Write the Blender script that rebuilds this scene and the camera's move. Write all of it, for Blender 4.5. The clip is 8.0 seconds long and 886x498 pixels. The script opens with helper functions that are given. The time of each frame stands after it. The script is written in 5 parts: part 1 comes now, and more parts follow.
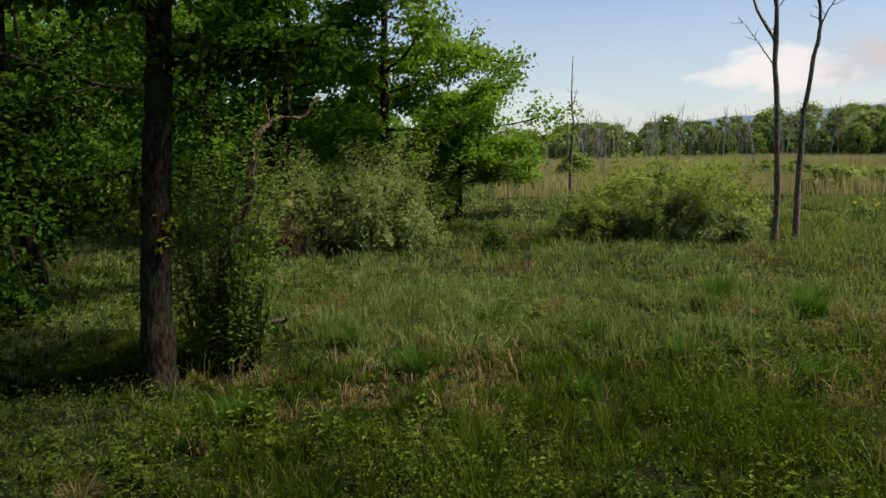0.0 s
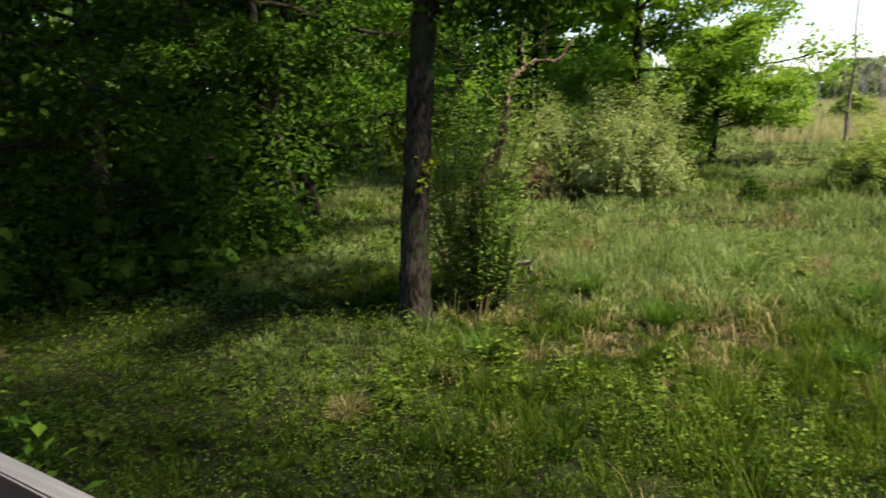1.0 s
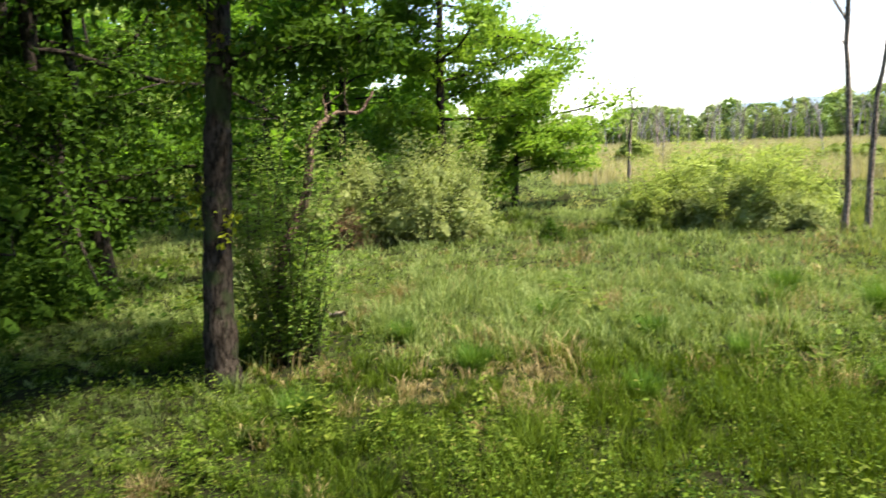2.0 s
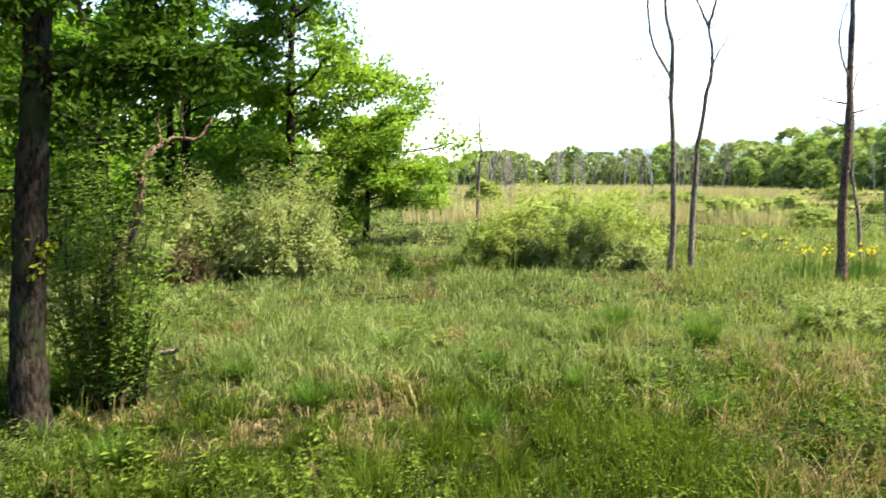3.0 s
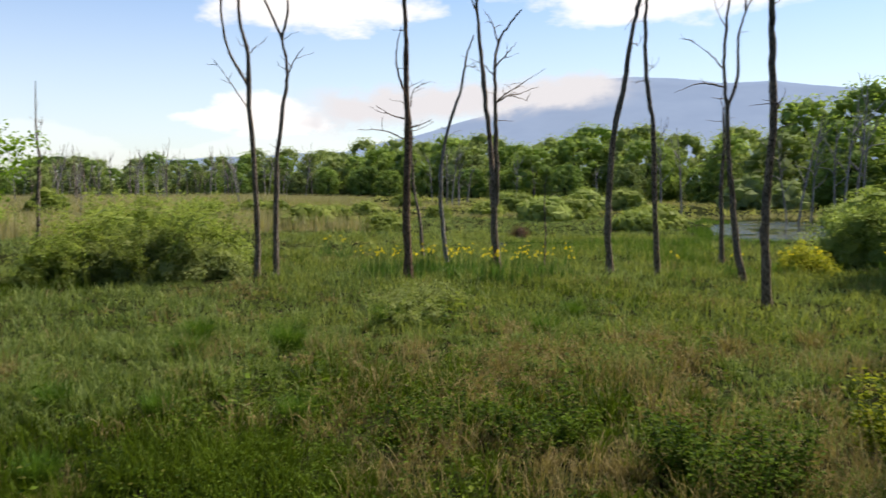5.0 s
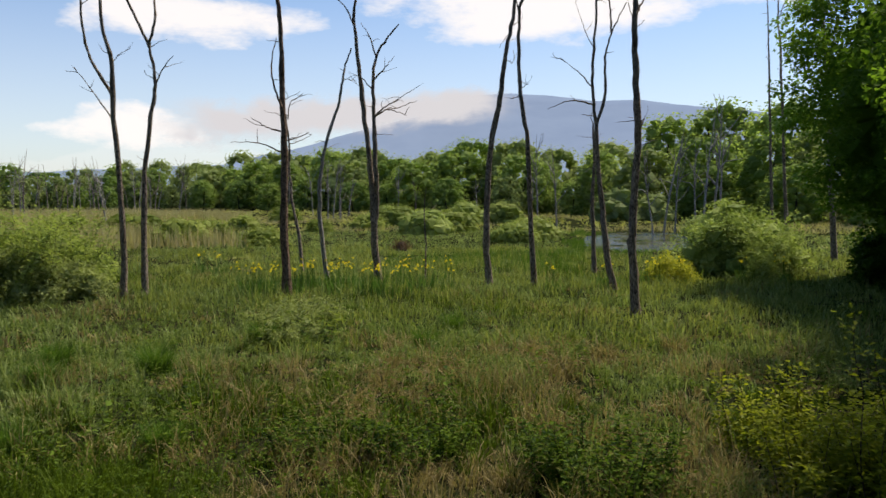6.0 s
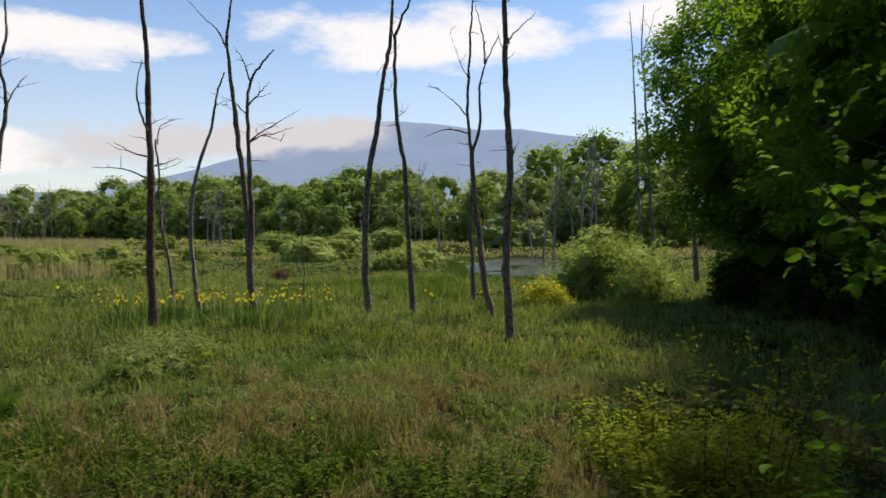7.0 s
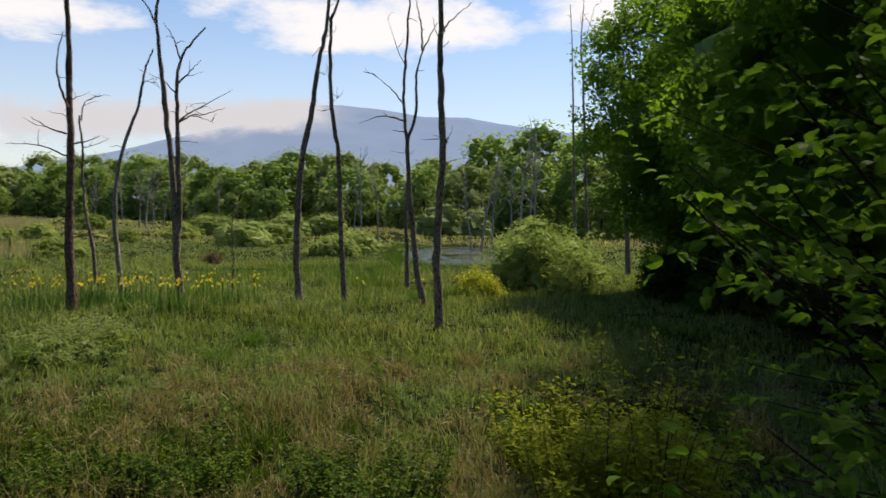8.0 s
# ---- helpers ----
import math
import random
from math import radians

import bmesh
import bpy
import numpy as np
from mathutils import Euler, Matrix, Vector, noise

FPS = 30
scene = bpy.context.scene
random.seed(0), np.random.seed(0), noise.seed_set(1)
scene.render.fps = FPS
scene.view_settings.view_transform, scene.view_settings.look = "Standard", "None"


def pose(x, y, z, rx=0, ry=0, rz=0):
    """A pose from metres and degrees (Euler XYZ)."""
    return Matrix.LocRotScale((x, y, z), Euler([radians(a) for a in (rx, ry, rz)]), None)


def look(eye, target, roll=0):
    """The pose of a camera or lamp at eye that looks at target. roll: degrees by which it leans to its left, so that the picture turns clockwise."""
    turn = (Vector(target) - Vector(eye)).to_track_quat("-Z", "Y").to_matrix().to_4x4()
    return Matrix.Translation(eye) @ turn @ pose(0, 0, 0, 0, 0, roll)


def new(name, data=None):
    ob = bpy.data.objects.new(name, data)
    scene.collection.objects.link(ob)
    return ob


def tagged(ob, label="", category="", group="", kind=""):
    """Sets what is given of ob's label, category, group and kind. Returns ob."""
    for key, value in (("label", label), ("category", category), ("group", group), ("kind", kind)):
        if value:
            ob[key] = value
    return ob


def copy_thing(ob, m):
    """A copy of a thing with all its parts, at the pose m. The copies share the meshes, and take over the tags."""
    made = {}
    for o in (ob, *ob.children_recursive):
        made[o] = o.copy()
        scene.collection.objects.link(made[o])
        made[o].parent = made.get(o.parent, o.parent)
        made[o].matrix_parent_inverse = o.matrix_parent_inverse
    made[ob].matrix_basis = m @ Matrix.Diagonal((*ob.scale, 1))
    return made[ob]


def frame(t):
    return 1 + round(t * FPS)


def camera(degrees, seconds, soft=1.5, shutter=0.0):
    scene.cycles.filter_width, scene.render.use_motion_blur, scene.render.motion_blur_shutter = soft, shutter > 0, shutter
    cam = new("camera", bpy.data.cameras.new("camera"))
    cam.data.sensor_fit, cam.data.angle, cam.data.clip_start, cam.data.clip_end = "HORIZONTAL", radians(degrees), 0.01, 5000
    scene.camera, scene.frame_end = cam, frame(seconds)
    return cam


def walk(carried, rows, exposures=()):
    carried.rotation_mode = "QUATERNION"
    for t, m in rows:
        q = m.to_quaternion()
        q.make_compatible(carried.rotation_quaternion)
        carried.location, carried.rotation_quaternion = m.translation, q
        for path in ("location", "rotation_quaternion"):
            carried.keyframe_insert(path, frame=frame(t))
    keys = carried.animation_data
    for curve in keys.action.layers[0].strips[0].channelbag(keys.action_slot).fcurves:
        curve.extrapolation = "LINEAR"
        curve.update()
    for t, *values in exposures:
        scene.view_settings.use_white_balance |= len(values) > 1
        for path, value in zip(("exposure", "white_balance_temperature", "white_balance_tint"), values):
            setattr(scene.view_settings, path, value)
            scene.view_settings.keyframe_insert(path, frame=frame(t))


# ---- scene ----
# ---- camera and walk: seconds, place, yaw, pitch, lean ----
cam = camera(60.7, 8.0, soft=1.4, shutter=0.3)
PATH = [
    (0.0, 0.0, 0.0, 3.0, 0.01, -7.6, -1.57),
    (0.3, -0.052, 0.011, 2.995, 1.6, -8.93, -1.63),
    (0.5, -0.086, 0.018, 2.991, 4.37, -9.81, -1.66),
    (0.8, -0.114, -0.009, 3.021, 13.0, -10.9, -1.8),
    (1.0, -0.131, -0.029, 3.045, 18.25, -11.43, -1.92),
    (1.2, -0.121, -0.005, 3.074, 19.6, -11.62, -2.03),
    (1.3, -0.117, 0.007, 3.088, 19.4, -11.71, -2.09),
    (1.5, -0.108, 0.032, 3.118, 15.14, -11.9, -2.2),
    (1.7, -0.074, 0.045, 3.114, 10.04, -10.32, -2.36),
    (2.8, 0.117, 0.184, 3.032, -4.81, -6.71, -0.62),
    (3.0, 0.129, 0.203, 3.033, -6.87, -5.87, -0.19),
    (3.5, 0.159, 0.258, 3.028, -12.36, -3.67, 0.18),
    (4.0, 0.259, 0.34, 3.011, -21.07, -5.08, 0.17),
    (4.5, 0.373, 0.438, 2.988, -29.73, -5.31, 0.11),
    (5.0, 0.415, 0.476, 2.991, -37.28, -5.23, 0.01),
    (5.2, 0.418, 0.46, 2.995, -40.06, -5.02, -0.39),
    (6.3, 0.605, 0.501, 2.991, -48.11, -4.34, -0.9),
    (6.5, 0.653, 0.487, 2.99, -49.87, -4.45, -1.93),
    (7.0, 0.808, 0.357, 3.014, -54.66, -2.22, -0.22),
    (7.5, 0.971, 0.214, 3.038, -56.25, -2.47, 2.42),
    (8.0, 1.069, 0.175, 3.057, -59.02, -3.15, 1.28),
]


def aim(x, y, z, yaw, pitch, lean):
    a, b = radians(yaw), radians(pitch)
    ahead = Vector((-math.sin(a) * math.cos(b), math.cos(a) * math.cos(b), math.sin(b)))
    return look((x, y, z), Vector((x, y, z)) + ahead, lean)


walk(cam, [(t, aim(*row)) for t, *row in PATH],
     exposures=[(t, stops, 7150, 13) for t, stops in ((0.0, 0.30), (0.5, 0.78), (1.0, 1.45), (1.5, 1.92), (3.0, 2.12), (3.5, 1.92), (4.0, 1.42), (4.5, 1.0), (5.0, 0.72), (6.5, 0.45), (8.0, 0.45))])

# ---- world, sun ----
SUN_EL, SUN_AZ = radians(58), radians(-97)   # azimuth to the left from +y
SUN_DIR = Vector((-math.sin(SUN_AZ) * math.cos(SUN_EL), math.cos(SUN_AZ) * math.cos(SUN_EL), math.sin(SUN_EL)))
sun_data = bpy.data.lights.new("sun", "SUN")
sun_data.energy, sun_data.angle, sun_data.color = 4.9, radians(4), (1.0, 0.93, 0.80)
sun = new("sun", sun_data)
sun.matrix_world = look(SUN_DIR * 50, (0, 0, 0))


class Nodes:
    """Small helpers for building a node tree."""

    def __init__(self, tree):
        self.tree = tree
        tree.nodes.clear()

    def add(self, kind, **sockets):
        node = self.tree.nodes.new(kind)
        for key, value in sockets.items():
            self.put(node.inputs[key.replace("_", " ")], value)
        return node

    def put(self, socket, value):
        if isinstance(value, bpy.types.NodeSocket):
            self.tree.links.new(value, socket)
        else:
            socket.default_value = value

    def math(self, op, a, b=0.0, c=0.0):
        node = self.tree.nodes.new("ShaderNodeMath")
        node.operation = op
        for socket, value in zip(node.inputs, (a, b, c)):
            self.put(socket, value)
        return node.outputs[0]

    def mix(self, fac, a, b):
        node = self.tree.nodes.new("ShaderNodeMix")
        node.data_type = "RGBA"
        for socket, value in ((node.inputs[0], fac), (node.inputs[6], a), (node.inputs[7], b)):
            self.put(socket, (*value, 1.0) if isinstance(value, tuple) and len(value) == 3 else value)
        return node.outputs[2]

    def ramp(self, fac, lo, hi):
        node = self.tree.nodes.new("ShaderNodeMapRange")
        node.interpolation_type = "SMOOTHSTEP"
        for socket, value in zip(node.inputs, (fac, lo, hi, 0.0, 1.0)):
            self.put(socket, value)
        return node.outputs[0]

    def noise(self, vector, scale, detail=3.0, rough=0.55):
        node = self.add("ShaderNodeTexNoise", Vector=vector, Scale=scale, Detail=detail, Roughness=rough)
        return node.outputs[0]

    def scaled(self, vector, sx, sy, sz):
        node = self.tree.nodes.new("ShaderNodeMapping")
        self.put(node.inputs["Vector"], vector)
        node.inputs["Scale"].default_value = (sx, sy, sz)
        return node.outputs[0]


world = bpy.data.worlds.new("sky")
scene.world = world
world.use_nodes = True
n = Nodes(world.node_tree)
sky = n.tree.nodes.new("ShaderNodeTexSky")
sky.sky_type, sky.sun_disc = "NISHITA", False
sky.sun_elevation, sky.sun_rotation = SUN_EL, -SUN_AZ
sky.air_density, sky.dust_density, sky.ozone_density = 1.0, 0.7, 1.2
ray = n.add("ShaderNodeTexCoord").outputs["Generated"]
split = n.add("ShaderNodeSeparateXYZ", Vector=ray)
height = n.math("MAXIMUM", split.outputs[2], 0.0)
# clouds on a flat layer: the way divided by its height
flat = n.math("ADD", height, 0.10)
layer = n.add("ShaderNodeCombineXYZ", X=n.math("DIVIDE", split.outputs[0], flat), Y=n.math("DIVIDE", split.outputs[1], flat), Z=0.0).outputs[0]
puffs = n.noise(n.scaled(layer, 0.75, 1.1, 1.0), 1.5, 6.0, 0.6)
turned = n.math("MULTIPLY", n.math("ARCTAN2", n.math("MULTIPLY", split.outputs[0], -1.0), split.outputs[1]), 57.2958)
risen = n.math("MULTIPLY", n.math("ARCSINE", height), 57.2958)
wisps = n.math("MULTIPLY", n.math("SUBTRACT", n.noise(n.scaled(ray, 1.0, 1.0, 2.6), 9.0, 6.0, 0.62), 0.5), 3.4)
high = n.math("MULTIPLY", n.ramp(puffs, 0.54, 0.70), n.ramp(height, 0.27, 0.36))
# drifting banks: azimuth, height, half width, half depth
for az0, el0, wide0, deep0 in ((-53.0, 13.2, 13.0, 2.6), (-28.0, 12.2, 9.0, 2.0), (-72.0, 14.5, 7.0, 2.2), (-13.0, 15.5, 8.0, 1.6), (-23.5, 4.6, 7.0, 1.9)):
    u, v = n.math("DIVIDE", n.math("SUBTRACT", turned, az0), wide0), n.math("DIVIDE", n.math("SUBTRACT", risen, el0), deep0)
    q = n.math("ADD", n.math("ADD", n.math("MULTIPLY", u, u), n.math("MULTIPLY", v, v)), wisps)
    high = n.math("MAXIMUM", high, n.math("MULTIPLY", n.ramp(n.math("SUBTRACT", 1.3, q), 0.0, 1.3), 0.9))
bank = n.noise(n.scaled(ray, 1.0, 1.0, 2.2), 5.5, 5.0, 0.55)
low = n.math("MULTIPLY", n.ramp(n.math("SUBTRACT", n.math("MULTIPLY", bank, 0.15), height), 0.0, 0.03), 0.5)
veil = n.math("MULTIPLY", n.ramp(n.math("SUBTRACT", 0.35, height), 0.0, 0.35), 0.42)
cloud = n.math("MINIMUM", n.math("MAXIMUM", n.math("MAXIMUM", high, low), veil), 1.0)
blue = n.tree.nodes.new("ShaderNodeMix")
blue.data_type, blue.blend_type = "RGBA", "MULTIPLY"
blue.inputs[0].default_value = 1.0
n.put(blue.inputs[6], sky.outputs[0])
blue.inputs[7].default_value = (0.73, 1.0, 1.27, 1.0)
shade = n.mix(cloud, blue.outputs[2], (8.4, 8.4, 8.6))
back = n.add("ShaderNodeBackground", Color=shade, Strength=0.089)
out = n.add("ShaderNodeOutputWorld", Surface=back.outputs[0])

# ---- materials ----


def material(name):
    mat = bpy.data.materials.new(name)
    mat.use_nodes = True
    return mat, Nodes(mat.node_tree)


def finish(n, shader, bump=None, strength=0.3, distance=0.02):
    if bump is not None:
        node = n.add("ShaderNodeBump", Height=bump, Strength=strength, Distance=distance)
        n.put(shader.inputs["Normal"], node.outputs[0])
    n.add("ShaderNodeOutputMaterial", Surface=shader.outputs[0])


def leaf_material(name, dark, light, glow=0.35, rough=0.5, patch=0.6, brown=None, vary=0.0, curve=1.0, tuft=0.0, grain=1.8):
    """Leaves: each one takes its own tone, larger drifts of tone run through the whole plant; light shines through."""
    mat, n = material(name)
    own = n.add("ShaderNodeNewGeometry").outputs["Random Per Island"]
    place = n.add("ShaderNodeTexCoord").outputs["Object"]
    drift = n.noise(place, patch, 3.0)
    fac = n.math("ADD", n.math("MULTIPLY", n.math("POWER", own, curve), 0.8 + 0.15 * (curve - 1)), n.math("MULTIPLY", n.math("SUBTRACT", drift, 0.38), 1.1))
    if tuft:
        fac = n.math("ADD", fac, n.math("MULTIPLY", n.math("SUBTRACT", n.noise(place, grain, 3.0, 0.6), 0.5), tuft))
    if vary:
        each = n.add("ShaderNodeObjectInfo").outputs["Random"]
        fac = n.math("ADD", fac, n.math("MULTIPLY", n.math("SUBTRACT", each, 0.5), vary))
    colour = n.mix(n.math("MINIMUM", n.math("MAXIMUM", fac, 0.0), 1.2), dark, light)
    if brown:
        colour = n.mix(n.ramp(n.math("FRACT", n.math("MULTIPLY", own, 7.31)), 0.86, 0.95), colour, brown)
    front = n.add("ShaderNodeBsdfPrincipled", Base_Color=colour, Roughness=rough)
    front.inputs["Specular IOR Level"].default_value = 0.04
    warm = n.mix(0.5, colour, (min(1, light[0] * 1.75), min(1, light[1] * 1.9), light[2] * 0.8))
    through_leaf = n.add("ShaderNodeBsdfTranslucent", Color=warm)
    both = n.tree.nodes.new("ShaderNodeMixShader")
    both.inputs[0].default_value = glow
    n.put(both.inputs[1], front.outputs[0])
    n.put(both.inputs[2], through_leaf.outputs[0])
    n.add("ShaderNodeOutputMaterial", Surface=both.outputs[0])
    return mat


def bark_material(name, dark, light, scale=1.0, moss=None, rough=0.9):
    mat, n = material(name)
    place = n.add("ShaderNodeTexCoord").outputs["Object"]
    ridges = n.noise(n.scaled(place, 26 * scale, 26 * scale, 7.0 * scale), 1.0, 5.0, 0.7)
    stains = n.noise(place, 1.3, 4.0)
    colour = n.mix(n.ramp(ridges, 0.38, 0.62), dark, light)
    colour = n.mix(n.math("MULTIPLY", n.ramp(stains, 0.45, 0.7), 0.55), colour, tuple(0.55 * c for c in dark))
    if moss:
        colour = n.mix(n.math("MULTIPLY", n.ramp(n.noise(place, 2.4, 4.0), 0.5, 0.62), 0.7), colour, moss)
    shader = n.add("ShaderNodeBsdfPrincipled", Base_Color=colour, Roughness=rough)
    shader.inputs["Specular IOR Level"].default_value = 0.06
    finish(n, shader, ridges, 1.0, 0.06)
    return mat


# Near grass and herb colours are darkened to carry the foreground's shade.
GRASS = leaf_material("shade_toned_grass", (0.006, 0.018, 0.002), (0.098, 0.150, 0.016), 0.3, 0.5, 0.16, curve=2.4, tuft=1.7)
# The pale light end stands in for the blades' bluish sheen.
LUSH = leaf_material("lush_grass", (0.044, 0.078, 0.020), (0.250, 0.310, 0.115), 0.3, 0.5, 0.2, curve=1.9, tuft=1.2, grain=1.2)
TUSSOCK = leaf_material("tussock_blades", (0.026, 0.070, 0.010), (0.105, 0.185, 0.030), 0.3, 0.45, 0.8, curve=2.0)
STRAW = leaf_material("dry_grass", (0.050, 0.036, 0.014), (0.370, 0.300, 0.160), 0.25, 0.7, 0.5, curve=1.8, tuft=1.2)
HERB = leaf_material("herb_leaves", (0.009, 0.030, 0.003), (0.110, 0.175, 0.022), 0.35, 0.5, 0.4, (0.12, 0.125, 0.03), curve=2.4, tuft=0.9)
SEDGE = leaf_material("sedge_blades", (0.040, 0.066, 0.014), (0.290, 0.325, 0.098), 0.3, 0.5, 0.3, curve=2.2, tuft=1.5, grain=0.9)
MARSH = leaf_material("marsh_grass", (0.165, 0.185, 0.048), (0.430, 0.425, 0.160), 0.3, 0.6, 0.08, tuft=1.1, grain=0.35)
# Forb green is taken down too, for the same painted foreground shade.
PALE_FORB = leaf_material("pale_forb_leaves", (0.045, 0.075, 0.010), (0.150, 0.195, 0.032), 0.35, 0.5, 0.5, curve=1.5)
REED = leaf_material("reed_stalks", (0.250, 0.215, 0.100), (0.450, 0.400, 0.215), 0.25, 0.7, 0.3, curve=1.5)
OAK = leaf_material("oak_leaves", (0.058, 0.130, 0.013), (0.195, 0.305, 0.040), 0.45, 0.42, 0.45)
WOOD_LEAF = leaf_material("wood_leaves", (0.026, 0.078, 0.008), (0.110, 0.215, 0.022), 0.45, 0.45, 0.4)
# Near-black leaf tones: the wood's deep shade is put into their colour.
DARK_LEAF = leaf_material("dark_shade_toned_leaves", (0.008, 0.024, 0.003), (0.050, 0.102, 0.011), 0.28, 0.6, 0.5)
WILLOW = leaf_material("willow_leaves", (0.090, 0.122, 0.036), (0.265, 0.305, 0.122), 0.38, 0.5, 0.5)
WILLOW_FRESH = leaf_material("fresh_willow_leaves", (0.115, 0.160, 0.034), (0.300, 0.360, 0.105), 0.4, 0.5, 0.35)
PALE_WILLOW = leaf_material("pale_willow_leaves", (0.110, 0.170, 0.036), (0.330, 0.400, 0.125), 0.3, 0.5, 0.6)
# Far-wood leaves are lightened and greyed; aerial haze is put into the colour.
FAR_LEAF = leaf_material("haze_toned_leaves", (0.098, 0.156, 0.044), (0.250, 0.325, 0.098), 0.5, 0.6, 0.12, None, 0.7, tuft=0.6, grain=0.5)
FAR_PALE = leaf_material("haze_toned_pale_leaves", (0.125, 0.168, 0.064), (0.270, 0.318, 0.136), 0.5, 0.6, 0.15, None, 0.6, tuft=0.5, grain=0.5)
FAR_DEEP = leaf_material("haze_toned_deep_leaves", (0.080, 0.135, 0.040), (0.200, 0.275, 0.085), 0.5, 0.6, 0.15, None, 0.6, tuft=0.5, grain=0.5)
MOUND_LEAF = leaf_material("mound_willow_leaves", (0.090, 0.125, 0.026), (0.265, 0.310, 0.085), 0.40, 0.5, 0.4, None, 0.7)
YELLOW_LEAF = leaf_material("yellow_green_leaves", (0.070, 0.100, 0.008), (0.250, 0.275, 0.026), 0.4, 0.45, 0.7)
SNAG_LEAF = leaf_material("shoot_leaves", (0.045, 0.095, 0.015), (0.170, 0.250, 0.055), 0.45, 0.5, 1.0)
THICKET = leaf_material("thicket_leaves", (0.032, 0.086, 0.010), (0.155, 0.265, 0.032), 0.42, 0.5, 0.5, tuft=0.6)
HAZEL = leaf_material("hazel_leaves", (0.022, 0.066, 0.007), (0.130, 0.230, 0.025), 0.42, 0.5, 1.2, curve=1.6)
RUSSET = leaf_material("russet_twigs", (0.100, 0.060, 0.035), (0.220, 0.140, 0.085), 0.1, 0.8, 0.8)
YELLOW_BLOOM = leaf_material("yellow_blossom_leaves", (0.095, 0.130, 0.016), (0.430, 0.420, 0.050), 0.35, 0.5, 0.8, curve=1.6)
PETAL = leaf_material("iris_petals", (0.700, 0.520, 0.010), (0.850, 0.700, 0.030), 0.3, 0.5, 1.0)
IRIS_LEAF = leaf_material("iris_leaves", (0.040, 0.110, 0.020), (0.110, 0.200, 0.045), 0.3, 0.4, 0.6)
BARK = bark_material("oak_bark", (0.011, 0.008, 0.006), (0.072, 0.058, 0.046), 1.0, (0.035, 0.055, 0.020))
DARK_BARK = bark_material("dark_bark", (0.012, 0.010, 0.008), (0.060, 0.050, 0.040))
GREY_BARK = bark_material("dead_grey_wood", (0.060, 0.046, 0.036), (0.370, 0.305, 0.245), 1.4)
BROWN_BARK = bark_material("dead_brown_wood", (0.045, 0.028, 0.020), (0.270, 0.190, 0.145), 1.4)
PALE_BARK = bark_material("dead_pale_wood", (0.150, 0.135, 0.115), (0.400, 0.370, 0.330), 1.2)
TWIG = bark_material("twig_bark", (0.030, 0.024, 0.018), (0.110, 0.090, 0.065), 2.0)

SOIL, n = material("marsh_ground")
place = n.add("ShaderNodeTexCoord").outputs["Object"]
wide, fine = n.noise(place, 0.14, 5.0, 0.6), n.noise(place, 7.0, 5.0, 0.7)
colour = n.mix(n.ramp(wide, 0.38, 0.62), (0.018, 0.032, 0.006), (0.032, 0.040, 0.012))
colour = n.mix(n.ramp(fine, 0.40, 0.68), (0.014, 0.014, 0.008), colour)
shader = n.add("ShaderNodeBsdfPrincipled", Base_Color=colour, Roughness=0.95)
shader.inputs["Specular IOR Level"].default_value = 0.0
finish(n, shader, fine, 0.8, 0.06)

WATER, n = material("pond_water")
place = n.add("ShaderNodeTexCoord").outputs["Object"]
shader = n.add("ShaderNodeBsdfPrincipled", Base_Color=(0.02, 0.025, 0.018, 1), Roughness=0.04)
finish(n, shader, n.math("MULTIPLY", n.noise(n.scaled(place, 1.0, 2.0, 1.0), 4.0, 3.0), n.ramp(n.noise(place, 0.35, 2.0), 0.40, 0.58)), 0.8, 0.10)

# Aerial haze is painted here: blue base colour mixed with a self-lit tint.
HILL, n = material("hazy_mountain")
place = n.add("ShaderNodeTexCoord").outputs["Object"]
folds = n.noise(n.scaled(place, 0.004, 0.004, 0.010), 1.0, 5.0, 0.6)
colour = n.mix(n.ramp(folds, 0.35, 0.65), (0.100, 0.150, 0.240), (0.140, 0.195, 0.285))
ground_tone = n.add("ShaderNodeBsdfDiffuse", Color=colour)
haze_glow = n.add("ShaderNodeEmission", Color=(0.40, 0.53, 0.78, 1), Strength=0.62)
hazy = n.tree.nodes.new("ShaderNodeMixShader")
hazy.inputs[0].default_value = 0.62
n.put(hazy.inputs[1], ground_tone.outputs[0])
n.put(hazy.inputs[2], haze_glow.outputs[0])
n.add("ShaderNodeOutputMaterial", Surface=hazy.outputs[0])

MIST, n = material("cloud_bank")
place = n.add("ShaderNodeTexCoord").outputs["UV"]
split = n.add("ShaderNodeSeparateXYZ", Vector=place)
billow = n.noise(n.scaled(place, 9.0, 2.2, 1.0), 1.0, 6.0, 0.6)
up = n.math("ADD", split.outputs[1], n.math("MULTIPLY", n.math("SUBTRACT", billow, 0.5), 0.7))
along = n.math("ADD", split.outputs[0], n.math("MULTIPLY", n.math("SUBTRACT", billow, 0.5), 0.25))
cover = n.math("MULTIPLY", n.math("MULTIPLY", n.ramp(up, 0.08, 0.42), n.ramp(up, 0.92, 0.62)), n.math("MULTIPLY", n.ramp(along, 0.98, 0.80), n.ramp(along, 0.02, 0.2)))
white = n.add("ShaderNodeEmission", Color=(0.88, 0.91, 1.0, 1), Strength=0.56)
clear = n.add("ShaderNodeBsdfTransparent")
veiled = n.tree.nodes.new("ShaderNodeMixShader")
n.put(veiled.inputs[0], cover)
n.put(veiled.inputs[1], clear.outputs[0])
n.put(veiled.inputs[2], white.outputs[0])
n.add("ShaderNodeOutputMaterial", Surface=veiled.outputs[0])

